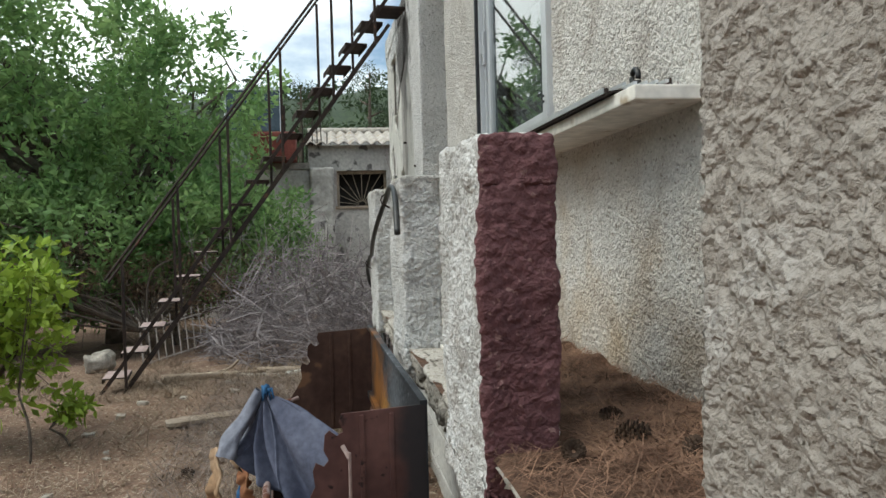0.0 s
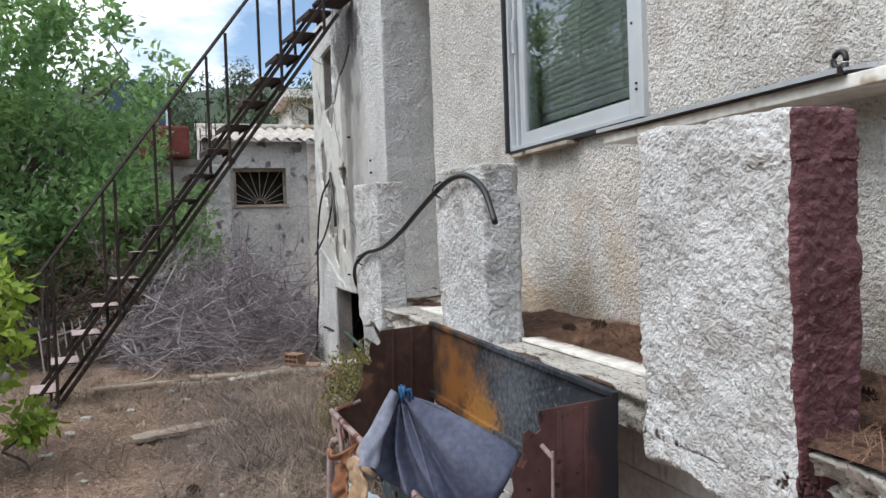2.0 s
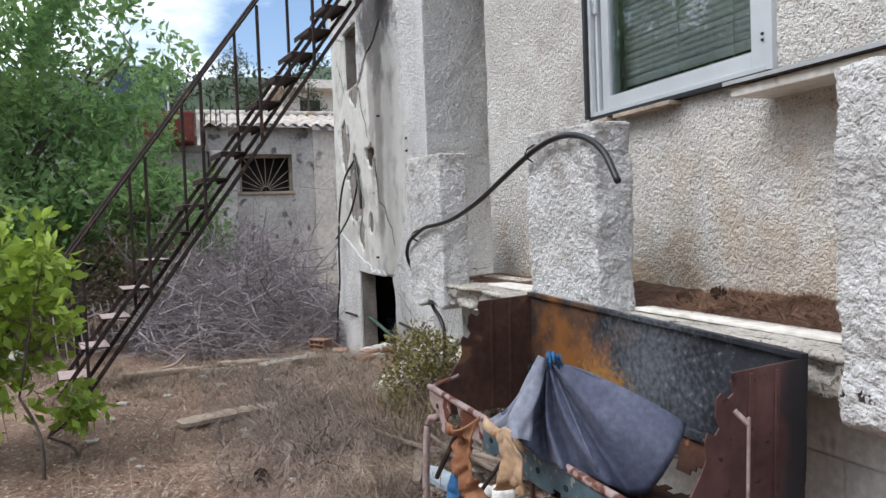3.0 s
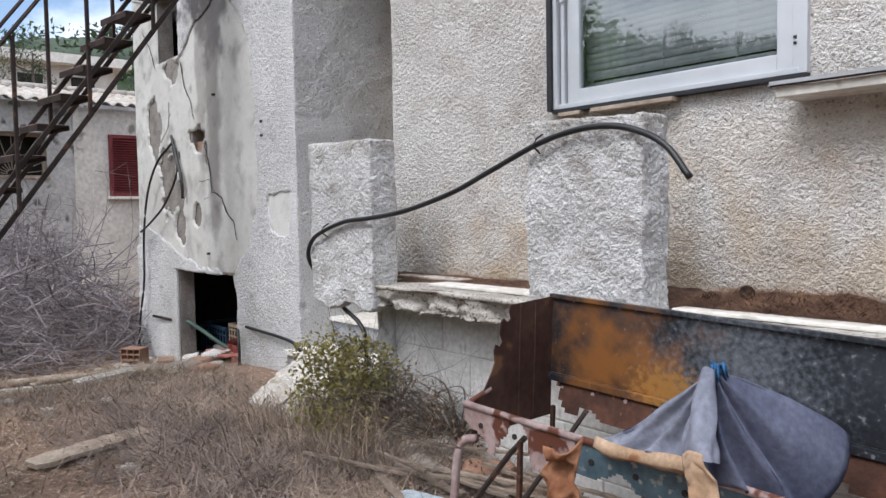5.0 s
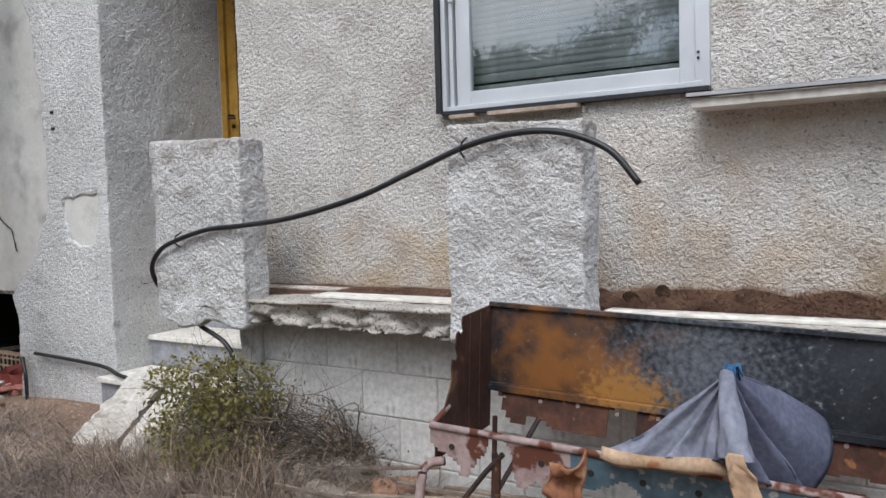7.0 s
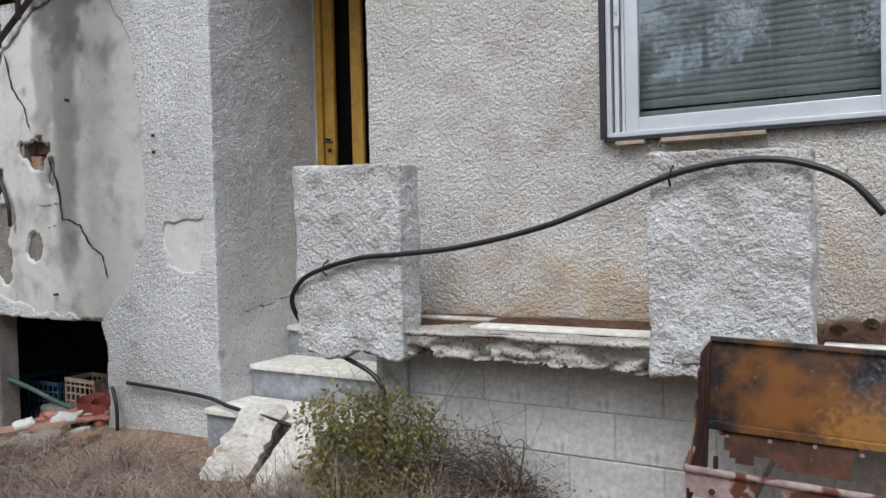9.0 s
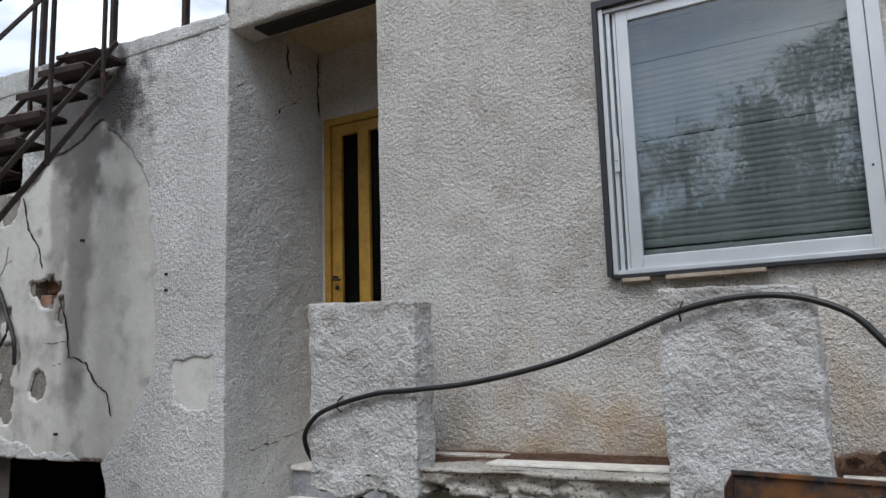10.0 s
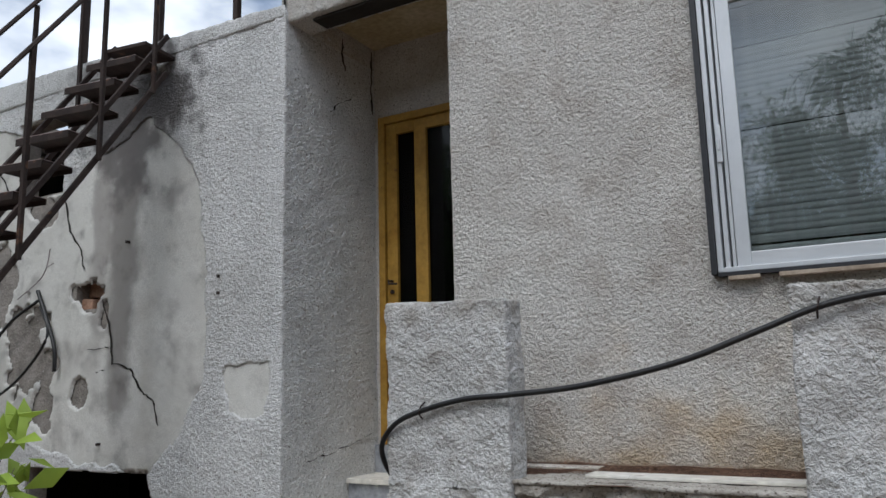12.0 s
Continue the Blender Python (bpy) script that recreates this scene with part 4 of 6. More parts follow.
TEAL = surface("teal_paint", (0.05, 0.085, 0.105), (0.105, 0.16, 0.19), 7, 50, 0.6, 0.3, 0.002, speck=(0.26, 0.26, 0.25), speck_scale=36, speck_at=0.60)
add_stain_or_shade(TEAL, (0.07, 0.03, 0.02), (0.85, -0.41, -0.45), (0.6, 1.0, 0.10), 0.9, 18.0, 0.4, 0.8)

trough = thing("metal_trough", "old scorched and rusty open metal trough on legs", "trough")
TM = Matrix.Translation((-2.565, 1.338, 0.832)) @ Matrix.Rotation(radians(3.3), 4, "Z") @ Matrix.Rotation(radians(2.6), 4, "Y")
trough.matrix_world = TM
L = 1.225


def local(ob):
    ob.parent = trough
    ob.matrix_parent_inverse = Matrix()
    return ob


local(part("back_panel", boxes((0, L, -0.003, 0.003, -0.26, -0.005)), SCORCH))
local(part("top_fold", boxes((0, L, -0.016, 0.004, -0.004, 0.010), bevel=0.0015), SCORCH))
local(part("ledge", boxes((0, L, -0.02, 0.003, -0.285, -0.262), bevel=0.0015), SCORCH))
sp = Soup()
for k in range(10):
    x, z = 0.06 + 0.125 * k, -0.305 + 0.004 * (k % 3)
    sp = Soup()
    sp.tube([(x, -0.008, z), (x, -0.013, z)], 0.007, 8)
    local(sp.link("rivet", PINKLIP))


def end_panel(name, u, mat, flip, label):
    """End plate with hooked notches along its front edge and pressed ribs."""
    pts = [(0, 0.0), (-0.215, -0.010), (-0.222, -0.03), (-0.212, -0.055), (-0.228, -0.065), (-0.246, -0.05), (-0.258, -0.06), (-0.262, -0.10), (-0.25, -0.125), (-0.262, -0.14), (-0.282, -0.13), (-0.29, -0.15), (-0.285, -0.19), (-0.30, -0.22), (-0.335, -0.275), (-0.385, -0.30), (-0.385, -0.41), (0, -0.41)]
    bm = bmesh.new()
    a = [bm.verts.new((u, y, z)) for y, z in pts]
    b = [bm.verts.new((u + 0.004, y, z)) for y, z in pts]
    bm.faces.new(a[::-1])
    bm.faces.new(b)
    for k in range(len(pts)):
        k2 = (k + 1) % len(pts)
        bm.faces.new((a[k], a[k2], b[k2], b[k]))
    for y in (-0.09, -0.165):
        box_into(bm, u - 0.003, u + 0.008, y - 0.006, y + 0.006, -0.40, -0.016, 0.002)
    bmesh.ops.triangulate(bm, faces=[q for q in bm.faces if len(q.verts) > 8])
    return local(part(name, bm, mat, None, label))


end_panel("end_panel", 0.0, BROWN, False, "dark brown end plate with hooked notches")
end_panel("end_panel", L - 0.004, OXIDE, True, "maroon end plate with hooked notches")


def ragged_strip(name, u0, u1, ya, za, yb, zb, mat, bite, seed, label=""):
    """A sheet from one long edge to another whose second edge is eaten away by rust."""
    nx, nz = 70, 14
    U, T = np.meshgrid(np.linspace(u0, u1, nx), np.linspace(0, 1, nz), indexing="ij")
    p = np.stack([U.ravel(), ya + (yb - ya) * T.ravel(), za + (zb - za) * T.ravel()], 1)
    n = fbm(p * [1, 0, 0] + [0, seed * 1.7, 0], 9, seed, 3)
    n2 = fbm(p, 16, seed + 2, 2)
    keep = T.ravel() < 1.05 - bite * np.clip((n - 0.35) * 3 + (n2 - 0.5), 0, 1)
    i = np.arange(nx * nz).reshape(nx, nz)
    q = np.stack([i[:-1, :-1], i[1:, :-1], i[1:, 1:], i[:-1, 1:]], -1).reshape(-1, 4)
    q = q[keep[q].all(1)]
    ob = raw(name, p, q, mat, None, label)
    mod = ob.modifiers.new("thick", "SOLIDIFY")
    mod.thickness = 0.004
    return local(ob)


ragged_strip("front_lip", 0.0, 0.42, -0.41, -0.30, -0.405, -0.43, PINKLIP, 1.0, 3, "faded pink lip with rusted edge")
ragged_strip("front_lip", 0.42, L, -0.41, -0.30, -0.405, -0.395, TEAL, 0.45, 5, "peeling teal lip")
ragged_strip("lower_strip", 0.0, L, -0.004, -0.289, -0.03, -0.38, RUST, 1.5, 7, "rusted-through lower strip")
ragged_strip("trough_floor", 0.62, L, -0.40, -0.40, -0.06, -0.405, RUST, 0.4, 11, "rusted-through floor plate")
sp = Soup()
sp.tube([(0.0, -0.412, -0.297), (L, -0.412, -0.297)], 0.011, 8)
sp.tube([(0.0, -0.40, -0.30), (0.0, -0.30, -0.27)], 0.009, 6)
local(sp.link("rim", PINKLIP, None, "pale rounded rim", True))
sp = Soup()
for k in range(9):
    x = 0.07 + 0.135 * k
    sp = Soup()
    sp.tube([(x, -0.411, -0.35), (x, -0.4145, -0.35)], 0.009, 8)
    local(sp.link("bolt_hole", SHADE_BLACK))
sp = Soup()
sp.tube(smooth_path([(0.04, -0.40, -0.40), (-0.01, -0.41, -0.42), (-0.03, -0.415, -0.50), (-0.05, -0.42, -0.86)], 5), 0.014, 6)
local(sp.link("leg", PINKLIP, None, "bent pale tube leg", True))
for x, y, dx in ((0.03, -0.02, 0.0), (L - 0.03, -0.02, 0.0), (L - 0.03, -0.39, 0.02), (0.20, -0.38, 0.0)):
    local(part("leg", boxes((x - 0.007, x + 0.007, y - 0.007, y + 0.007, -0.86, -0.37), bevel=0.002), RUST))
sp = Soup()
sp.tube([(0.02, -0.40, -0.62), (0.16, -0.38, -0.42), (0.21, -0.37, -0.36)], 0.009, 6)
sp.tube([(0.02, -0.30, -0.78), (0.20, -0.06, -0.34)], 0.008, 6)
local(sp.link("brace", IRON))
sp = Soup()
sp.tube([(L + 0.004, -0.215, -0.09), (L + 0.03, -0.20, -0.115)], 0.006, 6)
sp.tube([(L + 0.03, -0.20, -0.10), (L + 0.03, -0.20, -0.40)], 0.004, 6)
local(sp.link("hook_rod", PINKLIP))

# ---- jacket thrown over the trough ----
# lit and shaded tones of the same jacket cloth, light put into the colour
LIT_CLOTH = surface("lit_cloth", (0.17, 0.18, 0.225), (0.26, 0.27, 0.315), 6, 60, 0.95, 0.5, 0.004, spec=0.1)
DENIM = surface("slate_cloth", (0.070, 0.077, 0.118), (0.13, 0.14, 0.192), 5, 60, 0.95, 0.5, 0.004, spec=0.1)
TAN = surface("tan_lining", (0.30, 0.19, 0.11), (0.46, 0.33, 0.22), 8, 80, 0.95, 0.4, 0.003, speck=(0.24, 0.11, 0.05), speck_scale=10, speck_at=0.60)
BLUE = surface("blue_cloth", (0.02, 0.08, 0.19), (0.05, 0.15, 0.30), 10, 80, 0.9, 0.3)
RAG = surface("rust_rag", (0.15, 0.055, 0.025), (0.34, 0.17, 0.09), 9, 60, 0.95, 0.6, 0.006)
jacket = thing("jacket", "faded slate blue jacket draped over the trough", "jacket")
PEAK = Vector((-1.745, 0.973, 0.752))
HEM = [(-2.04, 0.925, 0.537), (-1.95, 0.912, 0.533), (-1.86, 0.90, 0.543), (-1.765, 0.885, 0.558), (-1.70, 0.93, 0.515), (-1.66, 0.985, 0.485), (-1.61, 1.06, 0.46), (-1.575, 1.14, 0.44), (-1.57, 1.25, 0.593), (-1.68, 1.25, 0.52), (-1.82, 1.18, 0.47), (-1.97, 1.06, 0.46)]

# angle round the peak, width in degrees, height of each fold
RIDGES = [(14, 6, 0.02), (30, 9, -0.03), (50, 6, 0.028), (66, 8, -0.045), (90, 11, 0.05), (112, 7, -0.07), (130, 6, 0.045), (148, 8, -0.04), (168, 8, 0.055), (190, 8, -0.045), (216, 12, 0.05), (250, 9, -0.035)]


def build_jacket():
    ring = smooth_path(HEM + [HEM[0]], 10)[:-1]
    n, m = len(ring), 22
    fs = []
    base = np.zeros((m + 1, n, 3))
    lift_ = np.zeros((m + 1, n))
    for i in range(m + 1):
        t = i / m
        for k, hp in enumerate(ring):
            a = 2 * math.pi * k / n
            p = PEAK.lerp(hp, t)
            p.z += math.sin(math.pi * t) * (0.035 * math.cos(a - 4.3) - 0.006)
            base[i, k] = p
            deg = math.degrees(a) + 10 * math.sin(3.2 * t + 1.0)
            q3 = np.array([[math.cos(a) * 1.6, math.sin(a) * 1.6, t * 0.9]])
            ridge = sum(hh * math.exp(-((deg - c) / w) ** 2) for c, w, hh in RIDGES)
            lift_[i, k] = ridge * t ** 0.7 * (1 - 0.35 * t) + 0.03 * t ** 0.7 * (float(fbm(q3, 3.0, 5, 3)[0]) - 0.5)
    du = np.roll(base, -1, 1) - np.roll(base, 1, 1)
    dt = np.gradient(base, axis=0)
    nrm = np.cross(dt, du)
    nrm /= np.maximum(np.linalg.norm(nrm, axis=2, keepdims=True), 1e-9)
    nrm *= np.where((nrm * (base - np.array([-1.76, 1.10, 0.40]))).sum(2, keepdims=True) < 0, -1, 1)
    grid = base + nrm * (1.0 * lift_)[..., None]
    vs = [Vector(p) for p in grid.reshape(-1, 3)]
    for i in range(m):
        for k in range(n):
            k2 = (k + 1) % n
            fs.append((i * n + k, (i + 1) * n + k, (i + 1) * n + k2, i * n + k2))
    ob = raw("shell", vs, fs, [DENIM, LIT_CLOTH], jacket, smooth=True)
    # left front flap takes the lit tone, the rest the shaded one
    ob.data.polygons.foreach_set("material_index", [1 if q % n < 30 else 0 for q in range(len(fs))])
    mod = ob.modifiers.new("thick", "SOLIDIFY")
    mod.thickness = 0.005
    # lining hanging below the front hem
    lv, lf = [], []
    seg = ring[0:36]
    for k, hp in enumerate(seg):
        drop = 0.026 + 0.005 * math.sin(k * 0.31)
        o = Vector((0, -0.012 - 0.002 * math.sin(k * 0.5), 0))
        lv += [hp + o + Vector((0, 0.006, 0.012)), hp + o * 1.6 + Vector((0, 0, -drop * 0.5)), hp + o + Vector((0.003 * math.sin(k * 0.7), 0.008, -drop))]
    for k in range(len(seg) - 1):
        for j in range(2):
            lf.append((3 * k + j, 3 * k + j + 1, 3 * k + j + 4, 3 * k + j + 3))
    ob = raw("lining", lv, lf, TAN, jacket, "frayed tan lining at the hem", True)
    mod = ob.modifiers.new("thick", "SOLIDIFY")
    mod.thickness = 0.004
    # sleeve hanging forward from the peak
    path = smooth_path([PEAK + Vector((0.0, -0.012, 0.004)), (-1.737, 0.928, 0.69), (-1.718, 0.884, 0.628), (-1.705, 0.866, 0.58)], 8)
    sv, sf, ns = [], [], 20
    for i, c in enumerate(path):
        t = i / (len(path) - 1)
        for k in range(ns):
            a = 2 * math.pi * k / ns
            crease = 1 + 0.16 * math.sin(3 * a + 5 * t) + 0.10 * math.sin(5 * a - 9 * t)
            sv.append(c + Vector((math.cos(a) * (0.012 + 0.026 * t ** 0.7), -0.4 * abs(math.sin(a)) * 0.01, 0)) * crease + Vector((0, -math.sin(a) * (0.012 + 0.016 * t) * crease, 0.010 * math.sin(a))))
    for i in range(len(path) - 1):
        for k in range(ns):
            k2 = (k + 1) % ns
            sf.append((i * ns + k, i * ns + k2, (i + 1) * ns + k2, (i + 1) * ns + k))
    raw("sleeve", sv, sf, LIT_CLOTH, jacket, "sleeve in the lighter lit tone of the cloth", True)
    # seam cords from the peak
    for k in (34, 58):
        hp = ring[k]
        pts = []
        for j in range(4, 21):
            pts.append(vs[j * n + k] + Vector((0, -0.003, 0.004)))
        sp = Soup()
        sp.tube(pts, 0.0032, 5)
        sp.link("seam", DENIM, jacket)
    sp = Soup()
    for k in range(12):
        a = random.uniform(0, 6.28)
        r = random.uniform(0.003, 0.018)
        p0 = PEAK + Vector((0.010, 0.005, 0.004))
        sp.tube([p0, p0 + Vector((r * math.cos(a), r * math.sin(a), random.uniform(0.0, 0.016))), p0 + Vector((1.6 * r * math.cos(a), 1.6 * r * math.sin(a), random.uniform(-0.03, 0.004)))], [0.008, 0.006, 0.002], 4)
    sp.link("torn_collar", BLUE, jacket, "torn bright blue scrap", True)


build_jacket()


def crumpled(name, c, w, h, mat, seed, label, category, lean=0.1, yaw=0.0, fold=0.05):
    nx, nz = 26, 34
    vs, fs = [], []
    for i in range(nx):
        for j in range(nz):
            s, t = i / (nx - 1) - 0.5, j / (nz - 1)
            vs.append((s * w * (0.7 + 0.5 * t), -lean * t, -h * t))
    v = np.array(vs)
    n1 = fbm(v, 14, seed, 3) - 0.5
    n2 = fbm(v, 10, seed + 9, 3) - 0.5
    v[:, 1] += 2.2 * fold * n1
    v[:, 0] += 1.6 * fold * n2
    v[:, 2] += fold * n1
    for i in range(nx - 1):
        for j in range(nz - 1):
            fs.append((i * nz + j, (i + 1) * nz + j, (i + 1) * nz + j + 1, i * nz + j + 1))
    me = raw(name, [tuple(Matrix.Translation(c) @ Matrix.Rotation(yaw, 4, "Z") @ Vector(p)) for p in v], fs, mat, smooth=True)
    mod = me.modifiers.new("thick", "SOLIDIFY")
    mod.thickness = 0.006
    return tagged(me, label, category)


crumpled("lining_flap", (-1.702, 0.848, 0.605), 0.070, 0.15, TAN, 12, "stained tan lining bunched below the jacket", "cloth", 0.02, 0.5, 0.05)
crumpled("rag", (-2.10, 0.90, 0.53), 0.12, 0.34, RAG, 5, "crumpled rust-brown rag hanging from the trough", "rag", 0.06, 0.3, 0.10)
crumpled("rag", (-2.12, 0.855, 0.36), 0.06, 0.12, BLUE, 6, "bright blue scrap of cloth on the rag", "rag", 0.03, 0.3, 0.03)

# ---- metal stairs ----
stairs = thing("metal_staircase", "steep rusty iron staircase to the roof terrace", "staircase")
SXN, SXF = -6.23, -6.65


def on_stairs(i, dz=0.0):
    return -0.62 + 0.1475 * i, 0.115 + 0.2 * i + dz


for x in (SXN, SXF):
    for dz in (0.02, -0.225):
        bm = bmesh.new()
        (ya, za), (yb, zb) = on_stairs(-0.75 if dz > 0 else 0.45, dz), on_stairs(16.0, dz)
        ln = math.hypot(yb - ya, zb - za)
        m = Matrix.Translation((x, ya, za)) @ Matrix.Rotation(math.atan2(zb - za, yb - ya), 4, "X")
        box_into(bm, -0.009, 0.009, 0, ln, -0.015, 0.015, 0.002, m)
        part("stringer", bm, IRON, stairs)
tread_mesh = None
for i in range(16):
    y, z = on_stairs(i)
    if tread_mesh is None:
        bm = boxes((SXF + 0.02, SXN - 0.02, -0.095, 0.095, -0.006, 0.0), (SXF + 0.02, SXN - 0.02, -0.098, -0.09, -0.04, 0.0), (SXF + 0.02, SXN - 0.02, 0.09, 0.096, -0.03, 0.0), bevel=0.001)
        ob = part("tread", bm, IRON, stairs)
        tread_mesh = ob.data
        plate_mesh = bpy.data.meshes.new("tread_plate")
        bm = boxes((SXF + 0.022, SXN - 0.022, -0.094, 0.094, 0.0015, 0.004))
        bm.to_mesh(plate_mesh)
        bm.free()
        plate_mesh.materials.append(TREAD)
    else:
        ob = new("tread", tread_mesh)
        ob.parent = stairs
    ob.location = (0, y, z)
    plate = new("tread_plate", plate_mesh)
    plate.parent = ob
part("landing", boxes((SXF - 0.02, SXN - 0.10, 1.66, 1.925, 3.265, 3.29), bevel=0.003), IRON, stairs)


def post(x, i, h=0.83, r=0.011):
    y, z = on_stairs(i, -0.23)
    part("post", boxes((x - r, x + r, y - r, y + r, z, z + 0.23 + h), bevel=0.002), IRON, stairs)


for i in (0.6, 3.6, 6.4, 9.45, 12.5, 15.1):
    post(SXN + 0.025, i)
for i in (0.3, 3.2, 6.0, 9.0, 12.1, 14.3):
    post(SXF - 0.025, i)
for x, i0, i1 in ((SXN + 0.025, -0.3, 17.2), (SXF - 0.025, -0.5, 17.2)):
    (ya, za), (yb, zb) = on_stairs(i0, 0.86), on_stairs(i1, 0.86)
    sp = Soup()
    sp.tube([(x, ya, za), (x, yb, zb)], 0.013, 6)
    sp.link("handrail", IRON, stairs)
# the flight stands slightly askew to the wall
turn = Matrix.Rotation(radians(8.5), 4, "Z")
hinge = Vector((-6.44, 1.70, 0.0))
stairs.matrix_world = Matrix.Translation(hinge - turn @ hinge) @ turn
# railing posts on the terrace
rail = thing("terrace_railing", "dark iron railing on the roof terrace", "railing")
for x, y in ((-6.0, 2.12), (-5.62, 2.2), (-6.75, 2.12), (-7.6, 2.12)):
    part("post", boxes((x - 0.02, x + 0.02, y - 0.02, y + 0.02, 3.2, 4.3), bevel=0.002), IRON, rail)
part("top_rail", boxes((-7.3, -5.5, 2.10, 2.14, 4.28, 4.32), bevel=0.002), IRON, rail)
sp = Soup()
sp.tube([(-5.72, 2.15, 3.32), (-5.56, 2.2, 3.62), (-5.5, 2.2, 4.0)], 0.028, 6)
sp.link("brace", IRON, rail)

# ---- shed behind the yard ----
SHX = -14.27
shed = thing("shed", "old rendered shed with tiled roof and rust stains", "shed")


def wall_x(y0, y1, z0, z1, x=SHX, thick=0.25):
    return (x - thick, x, y0, y1, z0, z1)


for spec in (wall_x(1.05, 1.58, -0.3, 3.15), wall_x(2.54, 2.94, -0.3, 3.15), wall_x(1.58, 2.54, -0.3, 1.98), wall_x(1.58, 2.54, 2.66, 3.15)):
    part("wall", boxes(spec), SHED, shed)
for spec in (wall_x(2.94, 3.47, -0.3, 3.10, SHX + 0.02), wall_x(4.25, 6.5, -0.3, 3.10, SHX + 0.02), wall_x(3.47, 4.25, -0.3, 1.65, SHX + 0.02), wall_x(3.47, 4.25, 2.68, 3.10, SHX + 0.02)):
    part("wall", boxes(spec), SHED_PALE, shed, "paler rendered wall")
for spec in ((-18, SHX - 0.25, 1.05, 1.3, -0.3, 3.3), (-18.2, -18, 1.05, 6.5, -0.3, 4), (-18, SHX - 0.25, 6.3, 6.5, -0.3, 3.3)):
    part("wall", boxes(spec), SHED, shed)
v, f = relief_box(SHX - 0.1, SHX + 0.18, 1.08, 1.52, -0.3, 2.72, 0.05, 0.006, 0.03, 0.03, 51, 20)
raw("pier", v, f, SHED, shed, "stained concrete pier", True)
win = part("shed_window", boxes((SHX - 0.16, SHX - 0.10, 1.58, 1.63, 1.98, 2.66), (SHX - 0.16, SHX - 0.10, 2.49, 2.54, 1.98, 2.66), (SHX - 0.16, SHX - 0.10, 1.63, 2.49, 2.60, 2.66), (SHX - 0.20, SHX + 0.04, 1.55, 2.57, 1.93, 1.98), bevel=0.004), WOOD, shed, "weathered window frame with sunburst bars")
# near-black sheet stands in for the shaded room behind the bars
part("shade_sheet", boxes((SHX - 0.40, SHX - 0.38, 1.4, 2.7, 1.8, 2.8)), SHADE_BLACK, shed)
for k in range(11):
    a = math.pi * (k + 0.5) / 11
    r0 = 0.07
    r1 = min(0.43 / max(abs(math.cos(a)), 0.01), 0.60 / math.sin(a))
    sp = Soup()
    sp.tube([(SHX - 0.13, 2.06 + r0 * math.cos(a), 2.0 + r0 * math.sin(a)), (SHX - 0.13, 2.06 + r1 * math.cos(a), 2.0 + r1 * math.sin(a))], 0.007, 5)
    sp.link("bar", WOOD, win)
sp = Soup()
sp.tube([(SHX - 0.13, 2.06 + 0.08 * math.cos(a), 2.0 + 0.08 * math.sin(a)) for a in np.linspace(0, math.pi, 9)], 0.008, 5)
sp.link("bar", WOOD, win)
shutter = part("shutter", boxes((SHX + 0.025, SHX + 0.065, 3.47, 3.53, 1.65, 2.68), (SHX + 0.025, SHX + 0.065, 4.19, 4.25, 1.65, 2.68), (SHX + 0.025, SHX + 0.065, 3.53, 4.19, 2.62, 2.68), (SHX + 0.025, SHX + 0.065, 3.53, 4.19, 1.65, 1.71), (SHX + 0.015, SHX + 0.025, 3.5, 4.2, 1.7, 2.65), bevel=0.004), SHUTTER, shed, "closed dark red louvred shutter")
slat = None
for k in range(22):
    z = 1.735 + 0.0405 * k
    if slat is None:
        o = part("slat", boxes((-0.02, 0.02, 3.53, 4.19, -0.004, 0.004), m=Matrix.Rotation(radians(35), 4, "Y")), SHUTTER, shutter)
        slat = o.data
    else:
        o = new("slat", slat)
        o.parent = shutter
    o.location = (SHX + 0.045, 0, z)
part("shutter_sill", boxes((SHX + 0.02, SHX + 0.10, 3.42, 4.3, 1.60, 1.645), bevel=0.004), MARBLE, shed)


def wavy_roof(name, x0, x1, z0, z1, y0, y1, mat, parent, label=""):
    ny, nx = 180, 14
    vs, fs = [], []
    for i in range(nx):
        t = i / (nx - 1)
        step = 0.02 * ((t * 6) % 1.0)
        for j in range(ny):
            s = j / (ny - 1)
            y = y0 + (y1 - y0) * s
            vs.append((x0 + (x1 - x0) * t + random.uniform(-0.008, 0.008), y, z0 + (z1 - z0) * t - step + 0.032 * math.sin(y * 2 * math.pi / 0.21) + random.uniform(-0.003, 0.003)))
    for i in range(nx - 1):
        for j in range(ny - 1):
            fs.append((i * ny + j, (i + 1) * ny + j, (i + 1) * ny + j + 1, i * ny + j + 1))
    ob = raw(name, vs, fs, mat, parent, label, True)
    ob.modifiers.new("thick", "SOLIDIFY").thickness = 0.018
    return ob


random.seed(12)
wavy_roof("roof", SHX + 0.18, -17.0, 3.16, 3.76, 1.0, 6.6, TILE, shed, "pale weathered corrugated tiles")
sp = Soup()
for k in range(20):
    y = 1.0 + 0.28 * k
    sp.tube([(-17.0, y, 3.78), (-17.0, y + 0.31, 3.80)], [0.09, 0.075], 8)
sp.link("ridge_tile", TILE, shed, smooth=True)
yard_wall = thing("wall_yard", "grey block wall with rusty reinforcement bars", "wall")
yard_wall["kind"] = "structure"
part("block_wall", boxes((SHX - 0.2, SHX, -9.0, 1.07, -0.3, 2.72)), SHED, yard_wall)
part("beam", boxes((SHX - 0.24, SHX + 0.03, -1.5, 1.07, 2.70, 2.82), bevel=0.006), CEMENT, yard_wall)
